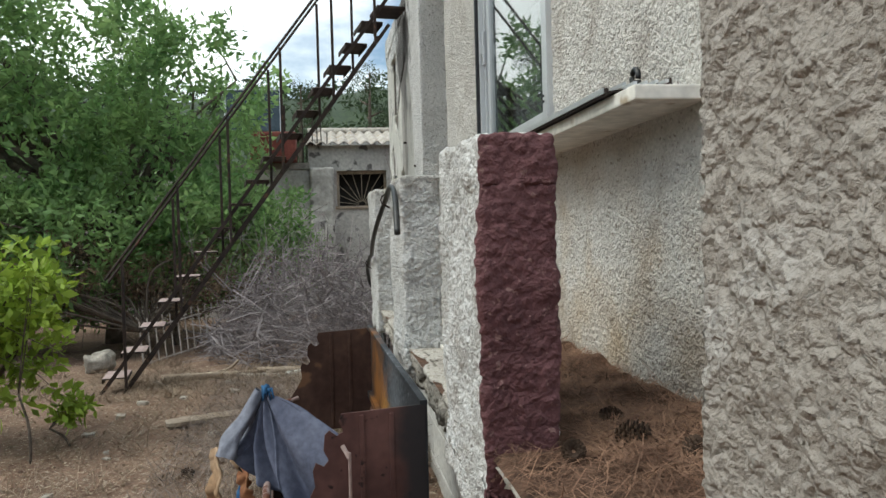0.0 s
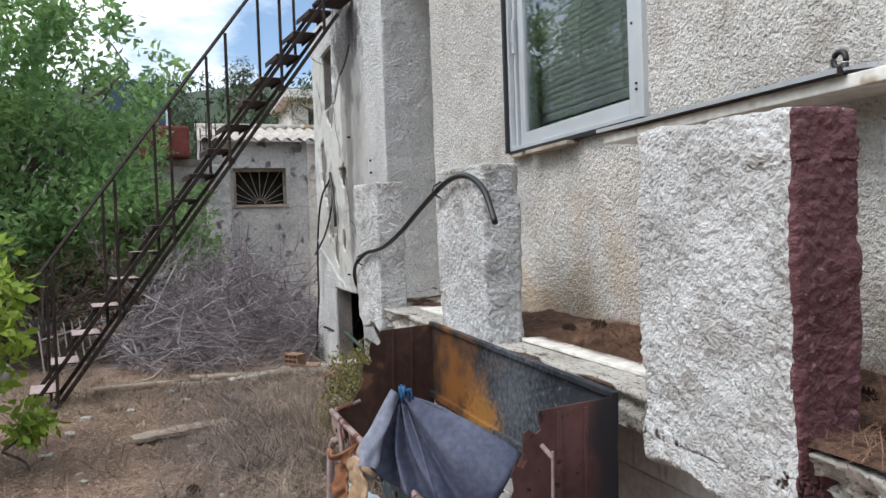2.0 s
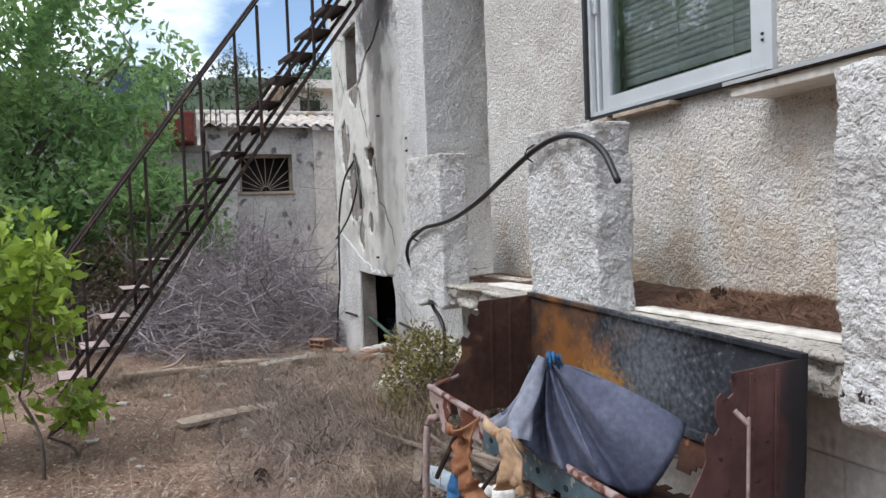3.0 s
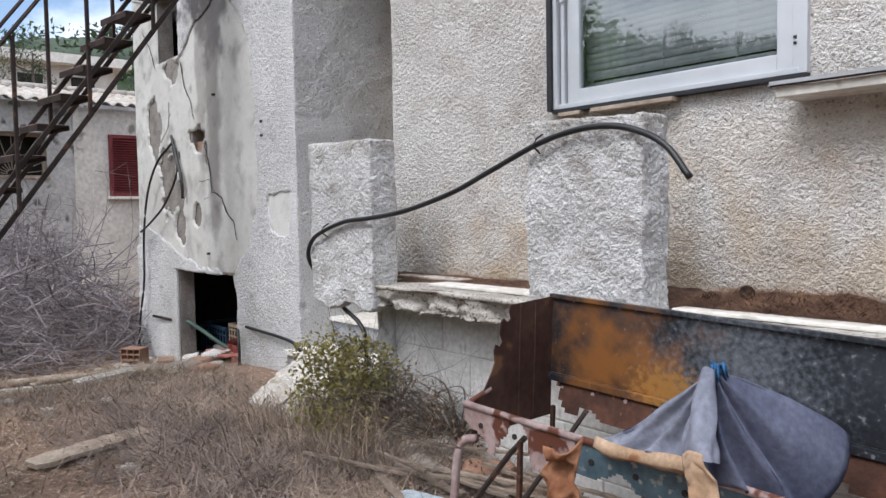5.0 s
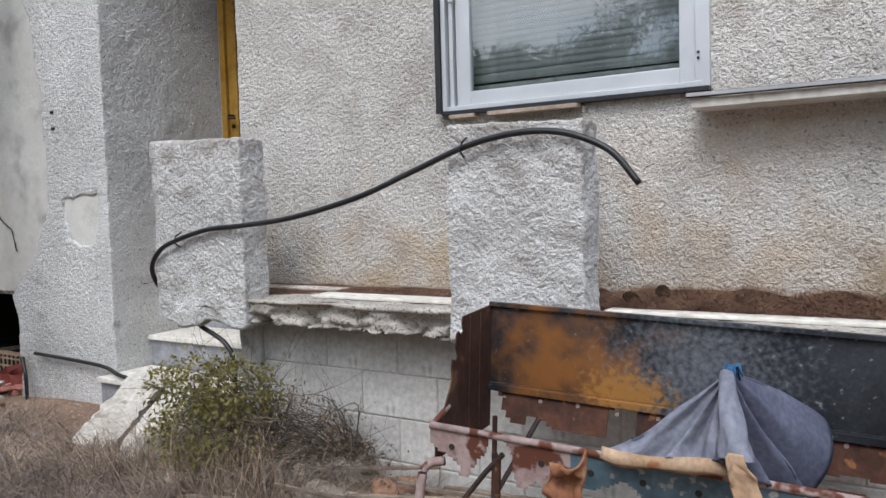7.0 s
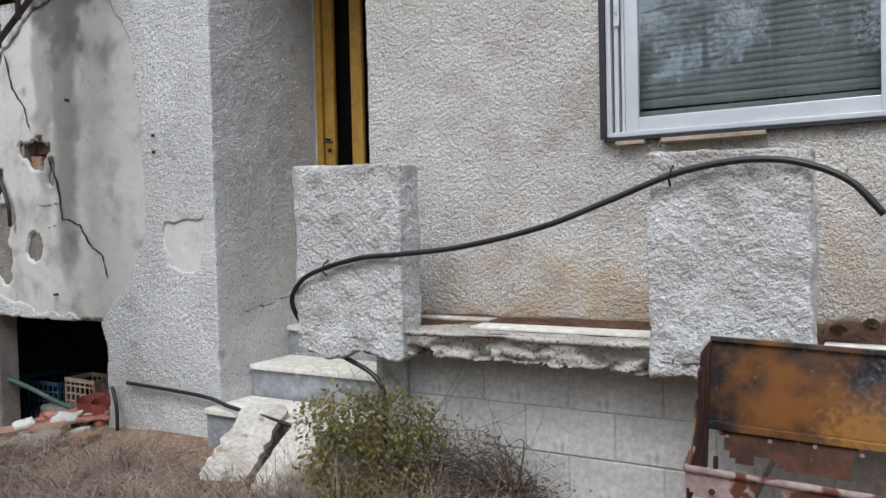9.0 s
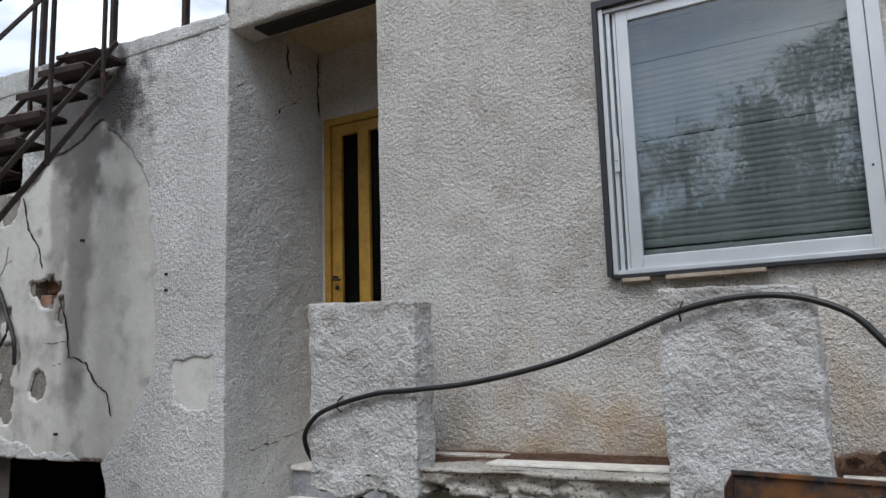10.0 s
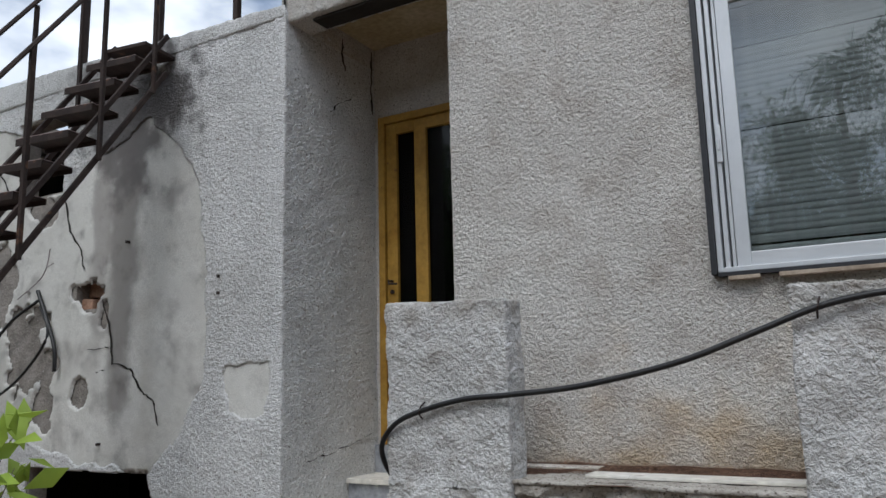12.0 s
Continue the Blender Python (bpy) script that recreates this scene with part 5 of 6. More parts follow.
for y, h in ((0.95, 0.75), (1.02, 0.6), (1.12, 0.9), (1.22, 0.7), (1.32, 0.85), (1.40, 0.6), (0.75, 0.5)):
    sp = Soup()
    sp.tube([(SHX - 0.08, y, 2.7), (SHX - 0.08 + random.uniform(-0.04, 0.04), y + random.uniform(-0.03, 0.03), 2.8 + h)], 0.012, 5)
    sp.link("reinforcement_bar", IRON, yard_wall)
tank = tagged(part("water_tank", boxes((-14.5, -13.92, 0.0, 0.84, 2.83, 3.38), bevel=0.04), RED_TANK), "faded red metal tank on the yard wall", "tank")
tank.location = (0, -0.2, -0.17)
shed.location = (0, -0.2, -0.17)
yard_wall.location = (0, -0.2, -0.17)
panel = thing("solar_panel", "dark slate panel tilted behind the tree", "panel")
pmx = Matrix.Translation((-16.3, -0.13, 4.15)) @ Matrix.Rotation(radians(-8), 4, "Y")
part("sheet", boxes((-0.03, 0.03, -0.56, 0.56, -0.45, 0.45), bevel=0.006, m=pmx), BLUE_SHEET, panel)
part("frame", boxes((-0.04, 0.04, -0.60, -0.562, -0.48, 0.48), (-0.04, 0.04, 0.562, 0.60, -0.48, 0.48), (-0.04, 0.04, -0.562, 0.562, 0.452, 0.48), m=pmx), ALU, panel)
panel.location = (0, -0.2, -0.17)
part("stand", boxes((-16.4, -16.34, -0.5, -0.46, 0.0, 4.1), (-16.4, -16.34, 0.3, 0.34, 0.0, 4.1)), IRON, panel)

# far white house on the slope
house = thing("far_house", "far white flat-roofed house on the slope", "house")
part("wall", boxes((-52, -46, 7.0, 13.0, 3.0, 9.4)), SHED_PALE, house)
part("roof", boxes((-52.6, -45.2, 6.4, 13.6, 9.4, 9.9)), MARBLE, house)
part("balcony", boxes((-46, -44.8, 7.2, 12.8, 6.4, 6.6), (-44.9, -44.8, 7.2, 12.8, 6.6, 7.5)), MARBLE, house)
for y in (8.0, 10.6):
    part("window", boxes((-46.02, -45.96, y, y + 1.2, 7.2, 8.8)), SHADE_BLACK, house)


# ---- plants ----
def leaf_cloud(centres, radii, per, size, rng, droop=0.2, narrow=0.42, flat=1.0):
    """Leaves as small folded blades round many clump centres."""
    n = len(centres) * per
    c = np.repeat(centres, per, 0)
    r = np.repeat(radii, per)
    d = rng.normal(size=(n, 3))
    d /= np.linalg.norm(d, axis=1, keepdims=True)
    d[:, 2] *= flat
    p = c + d * (r * rng.random(n) ** 0.5)[:, None]
    a = rng.normal(size=(n, 3)) + d * 0.8
    a[:, 2] -= droop
    a /= np.linalg.norm(a, axis=1, keepdims=True)
    b = np.cross(a, rng.normal(size=(n, 3)))
    b /= np.linalg.norm(b, axis=1, keepdims=True)
    up = np.cross(a, b)
    s = (size * rng.uniform(0.6, 1.3, n))[:, None]
    v = np.stack([p, p + a * s * 0.5 + b * s * narrow * 0.5 + up * s * 0.08, p + a * s, p + a * s * 0.5 - b * s * narrow * 0.5 + up * s * 0.08], 1).reshape(-1, 3)
    i = np.arange(n) * 4
    f = np.concatenate([np.stack([i, i + 1, i + 2], 1), np.stack([i, i + 2, i + 3], 1)])
    return v, f


def in_blobs(blobs, n, rng, shell=0.5):
    """Points in a set of ellipsoids, thicker towards the skin."""
    w = np.array([b[3] * b[4] * b[5] for b in blobs])
    k = rng.choice(len(blobs), n, p=w / w.sum())
    d = rng.normal(size=(n, 3))
    d /= np.linalg.norm(d, axis=1, keepdims=True)
    r = rng.random(n) ** (1 / 3) * (1 - shell) + shell * rng.uniform(0.75, 1.08, n)
    b = np.array(blobs)[k]
    return b[:, :3] + d * r[:, None] * b[:, 3:6]


def tree(name, base, blobs, clumps, per, size, leaf, rng, label, category="tree", trunk_r=0.12, clump_r=0.22, limbs=10, narrow=0.42, zmin=0.15):
    ob = thing(name, label, category, at=base)
    sp = Soup()
    twig = min(0.45, 0.55 * max(q[3] for q in blobs))
    b = Vector(base)
    fork = b + Vector((rng.uniform(-0.2, 0.2), rng.uniform(-0.2, 0.2), 0.35 * (max(q[2] for q in blobs) - b.z)))
    sp.tube(smooth_path([b - Vector((0, 0, 0.1)), b.lerp(fork, 0.5) + Vector((0.06, 0.05, 0)), fork], 4), [trunk_r * (1.15 - 0.04 * k) for k in range(9)], 8)
    tips = in_blobs(blobs, limbs, rng, 0.4)
    for t in tips:
        t = Vector(t)
        mid = fork.lerp(t, 0.5) + Vector((rng.uniform(-0.7, 0.7), rng.uniform(-0.7, 0.7), rng.uniform(0, 0.9))) * twig
        path = smooth_path([fork, mid, t], 5)
        sp.tube(path, [trunk_r * 0.6 * (1 - 0.085 * k) for k in range(len(path))], 6)
        for k in range(5):
            s = path[rng.integers(3, len(path))]
            e = s + Vector(rng.normal(size=3)) * twig
            m2 = s.lerp(e, 0.5) + Vector(rng.normal(size=3)) * twig * 0.18
            sp.tube([s, m2, e], [trunk_r * 0.17, trunk_r * 0.11, trunk_r * 0.04], 4)
    sp.link("trunk", BARK, ob, smooth=True)
    c = in_blobs(blobs, clumps, rng)
    c = c[c[:, 2] > zmin]
    v, f = leaf_cloud(c, rng.uniform(0.5, 1.3, len(c)) * clump_r, per, size, rng, narrow=narrow)
    mesh_fast("crown", v, f, leaf, ob)
    return ob


rng = np.random.default_rng(5)
tree("almond_tree", (-11.3, -2.0, -0.28), [(-11.6, -0.9, 3.5, 1.5, 1.45, 1.1), (-11.2, -2.6, 4.2, 1.9, 1.7, 1.5), (-10.8, -4.4, 4.3, 2.0, 1.8, 1.7), (-11.8, -1.5, 2.3, 1.7, 1.7, 1.0), (-11.0, -3.4, 2.4, 1.9, 2.0, 1.2), (-10.5, -5.8, 3.2, 1.8, 1.8, 1.8), (-12.2, -0.2, 2.6, 0.7, 0.6, 0.7)], 1250, 24, 0.145, LEAF, rng, "large leafy green almond tree over the yard", trunk_r=0.13, clump_r=0.27, limbs=22)
tree("wild_shrub", (-10.6, -1.0, -0.28), [(-11.0, -0.6, 1.5, 1.2, 1.1, 0.75), (-10.4, -2.2, 1.2, 1.3, 1.4, 0.9), (-9.8, -3.8, 1.2, 1.2, 1.5, 1.0), (-12.0, 0.3, 1.5, 0.8, 0.6, 0.7)], 560, 30, 0.13, LEAF, rng, "dark green overgrown shrub under the tree", "shrub", 0.05, 0.26, 12)
tree("dry_shrub", (-9.6, -1.2, -0.28), [(-10.2, -0.9, 0.7, 0.7, 0.8, 0.6), (-9.7, -2.2, 0.75, 0.7, 0.9, 0.65), (-9.3, -3.4, 0.75, 0.6, 0.9, 0.65), (-10.8, 0.0, 0.6, 0.5, 0.6, 0.5)], 420, 30, 0.05, DRYLEAF, rng, "dry brown shrub at the edge of the yard", "shrub", 0.03, 0.18, 40)
tree("wild_shrub", (-12.2, 0.2, -0.28), [(-12.4, 0.3, 1.0, 0.8, 0.8, 0.8), (-12.0, -1.0, 0.9, 1.0, 1.0, 0.8), (-11.0, -2.6, 0.8, 1.0, 1.4, 0.7), (-10.6, -4.6, 0.9, 1.0, 1.6, 0.8)], 420, 30, 0.10, LEAF_DARK, rng, "dark green undergrowth below the tree", "shrub", 0.05, 0.26, 14)
tree("citrus_tree", (-4.3, -0.95, 0), [(-4.25, -0.85, 0.95, 0.40, 0.42, 0.36), (-4.35, -1.15, 0.8, 0.45, 0.45, 0.42), (-4.2, -0.42, 0.80, 0.22, 0.18, 0.15), (-4.22, -0.70, 0.45, 0.25, 0.2, 0.2)], 190, 16, 0.085, CITRUS, rng, "young citrus tree with bright yellow-green leaves", "tree", 0.025, 0.12, 10, 0.5, 0.12)
tree("citrus_shoot", (-4.24, -0.37, 0), [(-4.24, -0.37, 0.27, 0.13, 0.10, 0.08)], 14, 12, 0.075, CITRUS, rng, "low citrus shoot with bright leaves", "shoot", 0.008, 0.07, 4, 0.5, 0.05)
tree("citrus_shoot", (-3.93, -0.50, 0), [(-3.93, -0.45, 1.03, 0.055, 0.055, 0.06)], 6, 6, 0.085, CITRUS, rng, "tall citrus shoot with bright leaves", "shoot", 0.008, 0.05, 3, 0.4, 0.3)
tree("herb_bush", (-3.9, 1.34, 0), [(-4.10, 1.36, 0.42, 0.20, 0.14, 0.11), (-3.84, 1.38, 0.38, 0.24, 0.14, 0.16), (-3.92, 1.30, 0.22, 0.30, 0.16, 0.16)], 170, 20, 0.026, HERB, rng, "half-dry yellow-green bush against the block wall", "bush", 0.008, 0.08, 44, 0.5, 0.03)
tree("dry_bush", (-3.5, 1.42, 0), [(-3.55, 1.44, 0.22, 0.26, 0.12, 0.20), (-3.25, 1.46, 0.16, 0.20, 0.10, 0.13), (-3.85, 1.30, 0.16, 0.30, 0.14, 0.14)], 160, 14, 0.017, DRYLEAF, rng, "dead brown twiggy bush against the block wall", "bush", 0.007, 0.08, 70, 0.5, 0.02)


def pine(base, h, rng, label, low=0.38, clumps=240):
    ob = thing("pine_tree", label, "tree", "pines round the yard", base)
    sp = Soup()
    b = Vector(base)
    sp.tube([b, b + Vector((0.1, 0.1, h * 0.5)), b + Vector((0.0, 0.2, h * 0.97))], [0.2, 0.13, 0.03], 7)
    blobs = []
    for k in range(9):
        t = low + (0.98 - low) * k / 9
        r = h * 0.26 * (1.05 - t) + 0.5
        a = rng.uniform(0, 6.28)
        q = b + Vector((math.cos(a) * r * 0.7, math.sin(a) * r * 0.7, t * h))
        sp.tube([b + Vector((0, 0.05, t * h - 0.3)), q], [0.06, 0.02], 5)
        blobs.append((*q, r * 0.75, r * 0.75, 0.5))
    blobs.append((b.x, b.y, b.z + h * 0.95, 0.6, 0.6, 0.5))
    sp.link("trunk", BARK, ob)
    c = in_blobs(blobs, clumps, rng)
    v, f = leaf_cloud(c, rng.uniform(0.2, 0.45, len(c)), 34, 0.20, rng, narrow=0.16)
    mesh_fast("crown", v, f, PINE, ob)
    return ob


for x, y, h in ((-11.5, -16.0, 6.0), (-14, -17, 6.0), (-16, -18, 7.5), (-33, 3.0, 9.0), (-36, 6.5, 8.5), (-34, 0.0, 8.6), (-30, -6, 9.5), (-31, 10, 7.0), (-29, -11, 9)):
    pine((x, y, gz(x, y) - 0.1), h, rng, "dark green pine tree beyond the yard")
for x, h in ((-0.2, 9.6), (-1.6, 8.4), (-2.9, 7.7), (-4.2, 7.0), (-5.5, 6.2), (-6.8, 5.4), (-8.2, 4.9), (-9.6, 4.5)):
    pine((x, -12.5 + rng.uniform(-0.5, 0.5), 0.0), h, rng, "dense dark pine tree behind the yard", 0.12, 420)


def hills():
    """Wooded ridge all round the place."""
    n, m = 160, 9
    vs, fs = [], []
    for j in range(m):
        t = j / (m - 1)
        for k in range(n):
            a = 2 * math.pi * k / n
            r = 60 + 70 * t
            q = np.array([[math.cos(a) * 3, math.sin(a) * 3, 0.0]])
            top = 19 + 13 * float(fbm(q, 1.0, 3, 3)[0]) + 1.4 * float(fbm(q, 14.0, 8, 2)[0])
            vs.append((r * math.cos(a), r * math.sin(a), -0.5 + top * math.sin(t * math.pi / 2) + 0.9 * (float(vnoise(q + t * 5, 20, 4)[0]) - 0.5) * t))
    for j in range(m - 1):
        for k in range(n):
            k2 = (k + 1) % n
            fs.append((j * n + k, j * n + k2, (j + 1) * n + k2, (j + 1) * n + k))
    ob = raw("backdrop_hills", vs, fs, PINE, smooth=True)
    tagged(ob, "wooded green hills in the distance", "hills", kind="structure")
    r = np.random.default_rng(3)
    a = r.uniform(0, 2 * math.pi, 2600)
    t = r.uniform(0.15, 1.0, 2600)
    k = (a / (2 * math.pi) * n).astype(int) % n
    j = (t * (m - 1)).astype(int)
    c = np.array([vs[jj * n + kk] for jj, kk in zip(j, k)])
    c[:, :2] += r.normal(size=(len(c), 2)) * 1.2
    c[:, 2] += 0.8
    v, f = leaf_cloud(c, r.uniform(1.0, 2.2, len(c)), 18, 0.9, r, flat=0.8)
    tagged(mesh_fast("woods", v, f, PINE), "dense far pine woods", "woods", kind="stuff")


hills()

# ---- brush pile, dry grass, litter ----
random.seed(21)


def brush_pile():
    r = np.random.default_rng(8)
    sp = Soup()
    for k in range(2600):
        a, q = r.uniform(0, 6.28), r.random() ** 0.5
        x, y = -9.55 + 1.45 * q * math.cos(a), 0.95 + 1.35 * q * math.sin(a)
        top = 1.25 * (1 - q ** 2.2) + 0.1
        z = -0.22 + top * r.random()
        d = Vector((r.normal(), r.normal(), r.normal() * 0.45)).normalized()
        ln = r.uniform(0.25, 0.8)
        c = Vector((x, y, z))
        pts = [c - d * ln * 0.5 + Vector(r.normal(size=3)) * 0.05, c + Vector(r.normal(size=3)) * 0.06, c + d * ln * 0.5 + Vector(r.normal(size=3)) * 0.06]
        pts = [Vector((p.x, p.y, max(p.z, -0.24))) for p in pts]
        w = r.choice([0.0035, 0.005, 0.007, 0.012], p=[0.5, 0.3, 0.15, 0.05])
        sp.tube(pts, [w, w * 0.8, w * 0.35], 3)
    for k in range(60):
        a = r.uniform(0, 6.28)
        c = Vector((-9.4 + 1.2 * math.cos(a) * r.random(), 0.95 + 1.1 * math.sin(a) * r.random(), 0.6))
        d = Vector((r.normal() * 0.5, r.normal() * 0.5, 1)).normalized()
        e = c + d * r.uniform(0.5, 1.15)
        m = c.lerp(e, 0.5) + Vector(r.normal(size=3)) * 0.1
        pts = smooth_path([c, m, e], 3)
        sp.tube(pts, [0.008 * (1 - 0.13 * i) for i in range(len(pts))], 4)
        for i in range(3):
            s = pts[r.integers(2, len(pts))]
            sp.tube([s, s + Vector(r.normal(size=3)) * 0.16], [0.004, 0.0015], 3)
    tagged(mesh_fast_soup("brush_pile", sp, TWIG), "tangled pile of dry grey branches", "branches", kind="stuff")


def mesh_fast_soup(name, sp, mat):
    return raw(name, sp.v, sp.f, mat)


brush_pile()


def blades(name, spots, mat, r, count, h, spread, w, label, category):
    """Tufts of thin dry stems."""
    n = len(spots) * count
    c = np.repeat(np.array(spots, float), count, 0)
    k = np.repeat(r.uniform(0.6, 1.3, len(spots)), count)
    base = c[:, :2] + r.normal(size=(n, 2)) * spread * 0.35 * k[:, None]
    z0 = ground_height(base[:, 0], base[:, 1]) - 0.01
    hh = h * k * r.uniform(0.4, 1.15, n)
    tilt = r.normal(size=(n, 2)) * spread * 0.9
    a = r.uniform(0, math.pi, n)
    side = np.stack([np.cos(a), np.sin(a), 0 * a], 1) * w
    p0 = np.concatenate([base, z0[:, None]], 1)
    p1 = p0 + np.stack([tilt[:, 0] * 0.4, tilt[:, 1] * 0.4, hh * 0.6], 1)
    p2 = p0 + np.stack([tilt[:, 0], tilt[:, 1], hh], 1)
    v = np.stack([p0 - side, p0 + side, p1 + side * 0.8, p1 - side * 0.8, p2], 1).reshape(-1, 3)
    i = np.arange(n) * 5
    f = np.concatenate([np.stack([i, i + 1, i + 2], 1), np.stack([i, i + 2, i + 3], 1), np.stack([i + 3, i + 2, i + 4], 1)])
    return tagged(mesh_fast(name, v, f, mat), label, category, kind="stuff")


r = np.random.default_rng(14)
spots = []
while len(spots) < 300:
    x, y = r.uniform(-7.2, -2.7), r.uniform(-0.6, 1.62)
    d = 0.15 + 0.85 * math.exp(-(((y - 1.15) / 0.45) ** 2)) * (1 if x < -2.9 else 0.3)
    if -0.1 < y < 0.7 and x > -5.2:
        d = 0.16
    if r.random() < d:
        spots.append((x, y))
blades("dry_grass", spots, STRAW, r, 34, 0.13, 0.20, 0.0018, "tufts of dry grey-brown grass", "grass")
spots = [(r.uniform(-9.0, -5.5), r.uniform(-2.5, 0.8)) for _ in range(150)]
blades("dry_grass", spots, STRAW, r, 40, 0.11, 0.12, 0.002, "thin dry yellow grass", "grass")
spots = [(r.uniform(-5.6, -3.3), r.uniform(0.55, 1.45)) for _ in range(80)]
spots = [q for q in spots if not (q[0] < -4.2 and q[1] > 1.05)]
blades("dry_weeds", spots, WEED, r, 40, 0.17, 0.30, 0.0018, "dead grey-brown weeds with thin tangled stems", "weeds")
spots = [(r.normal(-3.9, 0.28), r.normal(1.22, 0.12)) for _ in range(26)]
blades("dry_stems", spots, STRAW, r, 50, 0.30, 0.16, 0.0016, "dry straw stems round the bush", "grass")


def scatter(name, n, box, ln, w, mat, r, label, category, height, lift=0.01, tilt=0.15):
    """Loose needles or straws lying flat."""
    x, y = r.uniform(box[0], box[1], n), r.uniform(box[2], box[3], n)
    z = height(x, y) + r.random(n) * lift + 0.003
    a = r.uniform(0, 2 * math.pi, n)
    d = np.stack([np.cos(a), np.sin(a), r.normal(size=n) * tilt], 1) * (ln * r.uniform(0.4, 1.2, n))[:, None]
    s = np.stack([-np.sin(a), np.cos(a), 0 * a], 1) * w
    p = np.stack([x, y, z], 1)
    bend = np.stack([-np.sin(a), np.cos(a), 0 * a], 1) * (ln * r.normal(size=n) * 0.12)[:, None]
    up = np.array([0, 0, w * 0.8])
    v = np.stack([p - d / 2 - s, p - d / 2 + s, p + bend + s + up, p + bend - s + up, p + d / 2], 1).reshape(-1, 3)
    i = np.arange(n) * 5
    f = np.concatenate([np.stack([i, i + 1, i + 2], 1), np.stack([i, i + 2, i + 3], 1), np.stack([i + 3, i + 2, i + 4], 1)])
    return tagged(mesh_fast(name, v, f, mat), label, category, kind="stuff")


scatter("straw_litter", 26000, (-8.5, -1.2, -1.8, 1.75), 0.07, 0.0016, STRAW, r, "scattered dry straw on the earth", "litter", ground_height, 0.012)
scatter("dry_twigs", 5200, (-6.2, -2.8, 0.25, 1.5), 0.17, 0.0017, WEED, r, "tangled thin dry twigs on the earth", "twigs", ground_height, 0.06, 0.45)
scatter("leaf_litter", 7000, (-8.5, -1.2, -1.8, 1.7), 0.032, 0.006, DRYLEAF, r, "dry brown leaf litter on the earth", "litter", ground_height, 0.014, 0.4)
scatter("wood_chips", 1600, (-7.8, -2.0, -0.6, 1.65), 0.05, 0.005, WOOD, r, "pale bark chips and splinters on the earth", "litter", ground_height, 0.016, 0.3)
scatter("needle_litter", 9000, (-5.5, -1.0, -0.6, 1.7), 0.09, 0.0009, NEEDLE, r, "brown pine needles scattered on the earth", "litter", ground_height, 0.012)


def bed_height(x, y):
    p = np.stack([x, y, 0 * x], 1)
    t = np.clip((y - 1.60) / 0.10, 0, 1) * np.clip((1.99 - y) / 0.02, 0, 1)
    lean = 0.018 + 0.035 * np.clip((y - 1.7) / 0.25, 0, 1)
    thin = np.where(x < -2.8, 0.35, 1.0)
    front_gap = np.clip((x + 1.25) / 0.2, 0, 1) * np.clip((y - 1.452) / 0.03, 0, 1)
    return FLOOR - 0.006 + thin * lean * (0.4 + 1.2 * fbm(p, 7, 6, 3)) * np.maximum(t, front_gap)


def needle_bed():
    nx, ny = 300, 34
    X, Y = np.meshgrid(np.linspace(-4.3, 0.9, nx), np.linspace(1.466, 1.975, ny), indexing="ij")
    Z = bed_height(X.ravel(), Y.ravel())
    i = np.arange(nx * ny).reshape(nx, ny)
    q = np.stack([i[:-1, :-1], i[1:, :-1], i[1:, 1:], i[:-1, 1:]], -1).reshape(-1, 4)
    tagged(mesh_fast("needle_bed", np.stack([X.ravel(), Y.ravel(), Z], 1), q, LITTER), "brown bed of fallen pine needles on the balcony", "litter", kind="stuff")


needle_bed()
lift = lambda x, y: np.maximum(bed_height(x, y), FLOOR)
scatter("pine_needles", 22000, (-2.3, 0.7, 1.64, 1.94), 0.10, 0.0008, NEEDLE, r, "fallen brown pine needles on the balcony", "litter", lift, 0.014, 0.25)
scatter("pine_needles", 2600, (-4.2, -2.75, 1.70, 1.95), 0.09, 0.0008, NEEDLE, r, "thin fallen pine needles on the balcony", "litter", lift, 0.006, 0.2)
scatter("pine_needles", 1400, (-0.8, 0.4, 1.475, 1.66), 0.10, 0.0008, NEEDLE, r, "fallen brown pine needles on the balcony", "litter", lift, 0.012, 0.25)


def pine_cone(x, y, z, s, turn):
    """A cone of overlapping woody scales."""
    vs, fs = [], []
    for ring in range(8):
        t = ring / 7
        rad = s * (0.30 + 0.75 * math.sin(math.pi * (0.12 + 0.8 * t))) * 0.5
        for k in range(9):
            a = 2 * math.pi * (k + 0.5 * (ring % 2)) / 9
            c, q = math.cos(a), math.sin(a)
            h = s * (1.3 * t - 0.65)
            b = len(vs)
            vs += [(c * rad * 0.35 - q * s * 0.06, q * rad * 0.35 + c * s * 0.06, h), (c * rad * 0.35 + q * s * 0.06, q * rad * 0.35 - c * s * 0.06, h), (c * rad + q * s * 0.11, q * rad - c * s * 0.11, h + s * 0.10), (c * rad * 1.12, q * rad * 1.12, h + s * 0.16), (c * rad - q * s * 0.11, q * rad + c * s * 0.11, h + s * 0.10), (c * rad * 0.8, q * rad * 0.8, h + s * 0.02)]
            fs += [(b, b + 1, b + 2, b + 3), (b, b + 3, b + 4), (b + 1, b + 5, b + 2), (b + 5, b + 4, b + 3, b + 2), (b, b + 4, b + 5)]
    m = Matrix.Translation((x, y, z + s * 0.45)) @ Matrix.Rotation(turn, 4, "Z") @ Matrix.Rotation(1.3, 4, "X")
    tagged(raw("pine_cone", [tuple(m @ Vector(p)) for p in vs], fs, CONE), "open dark brown pine cone", "pine cone", "fallen pine cones")


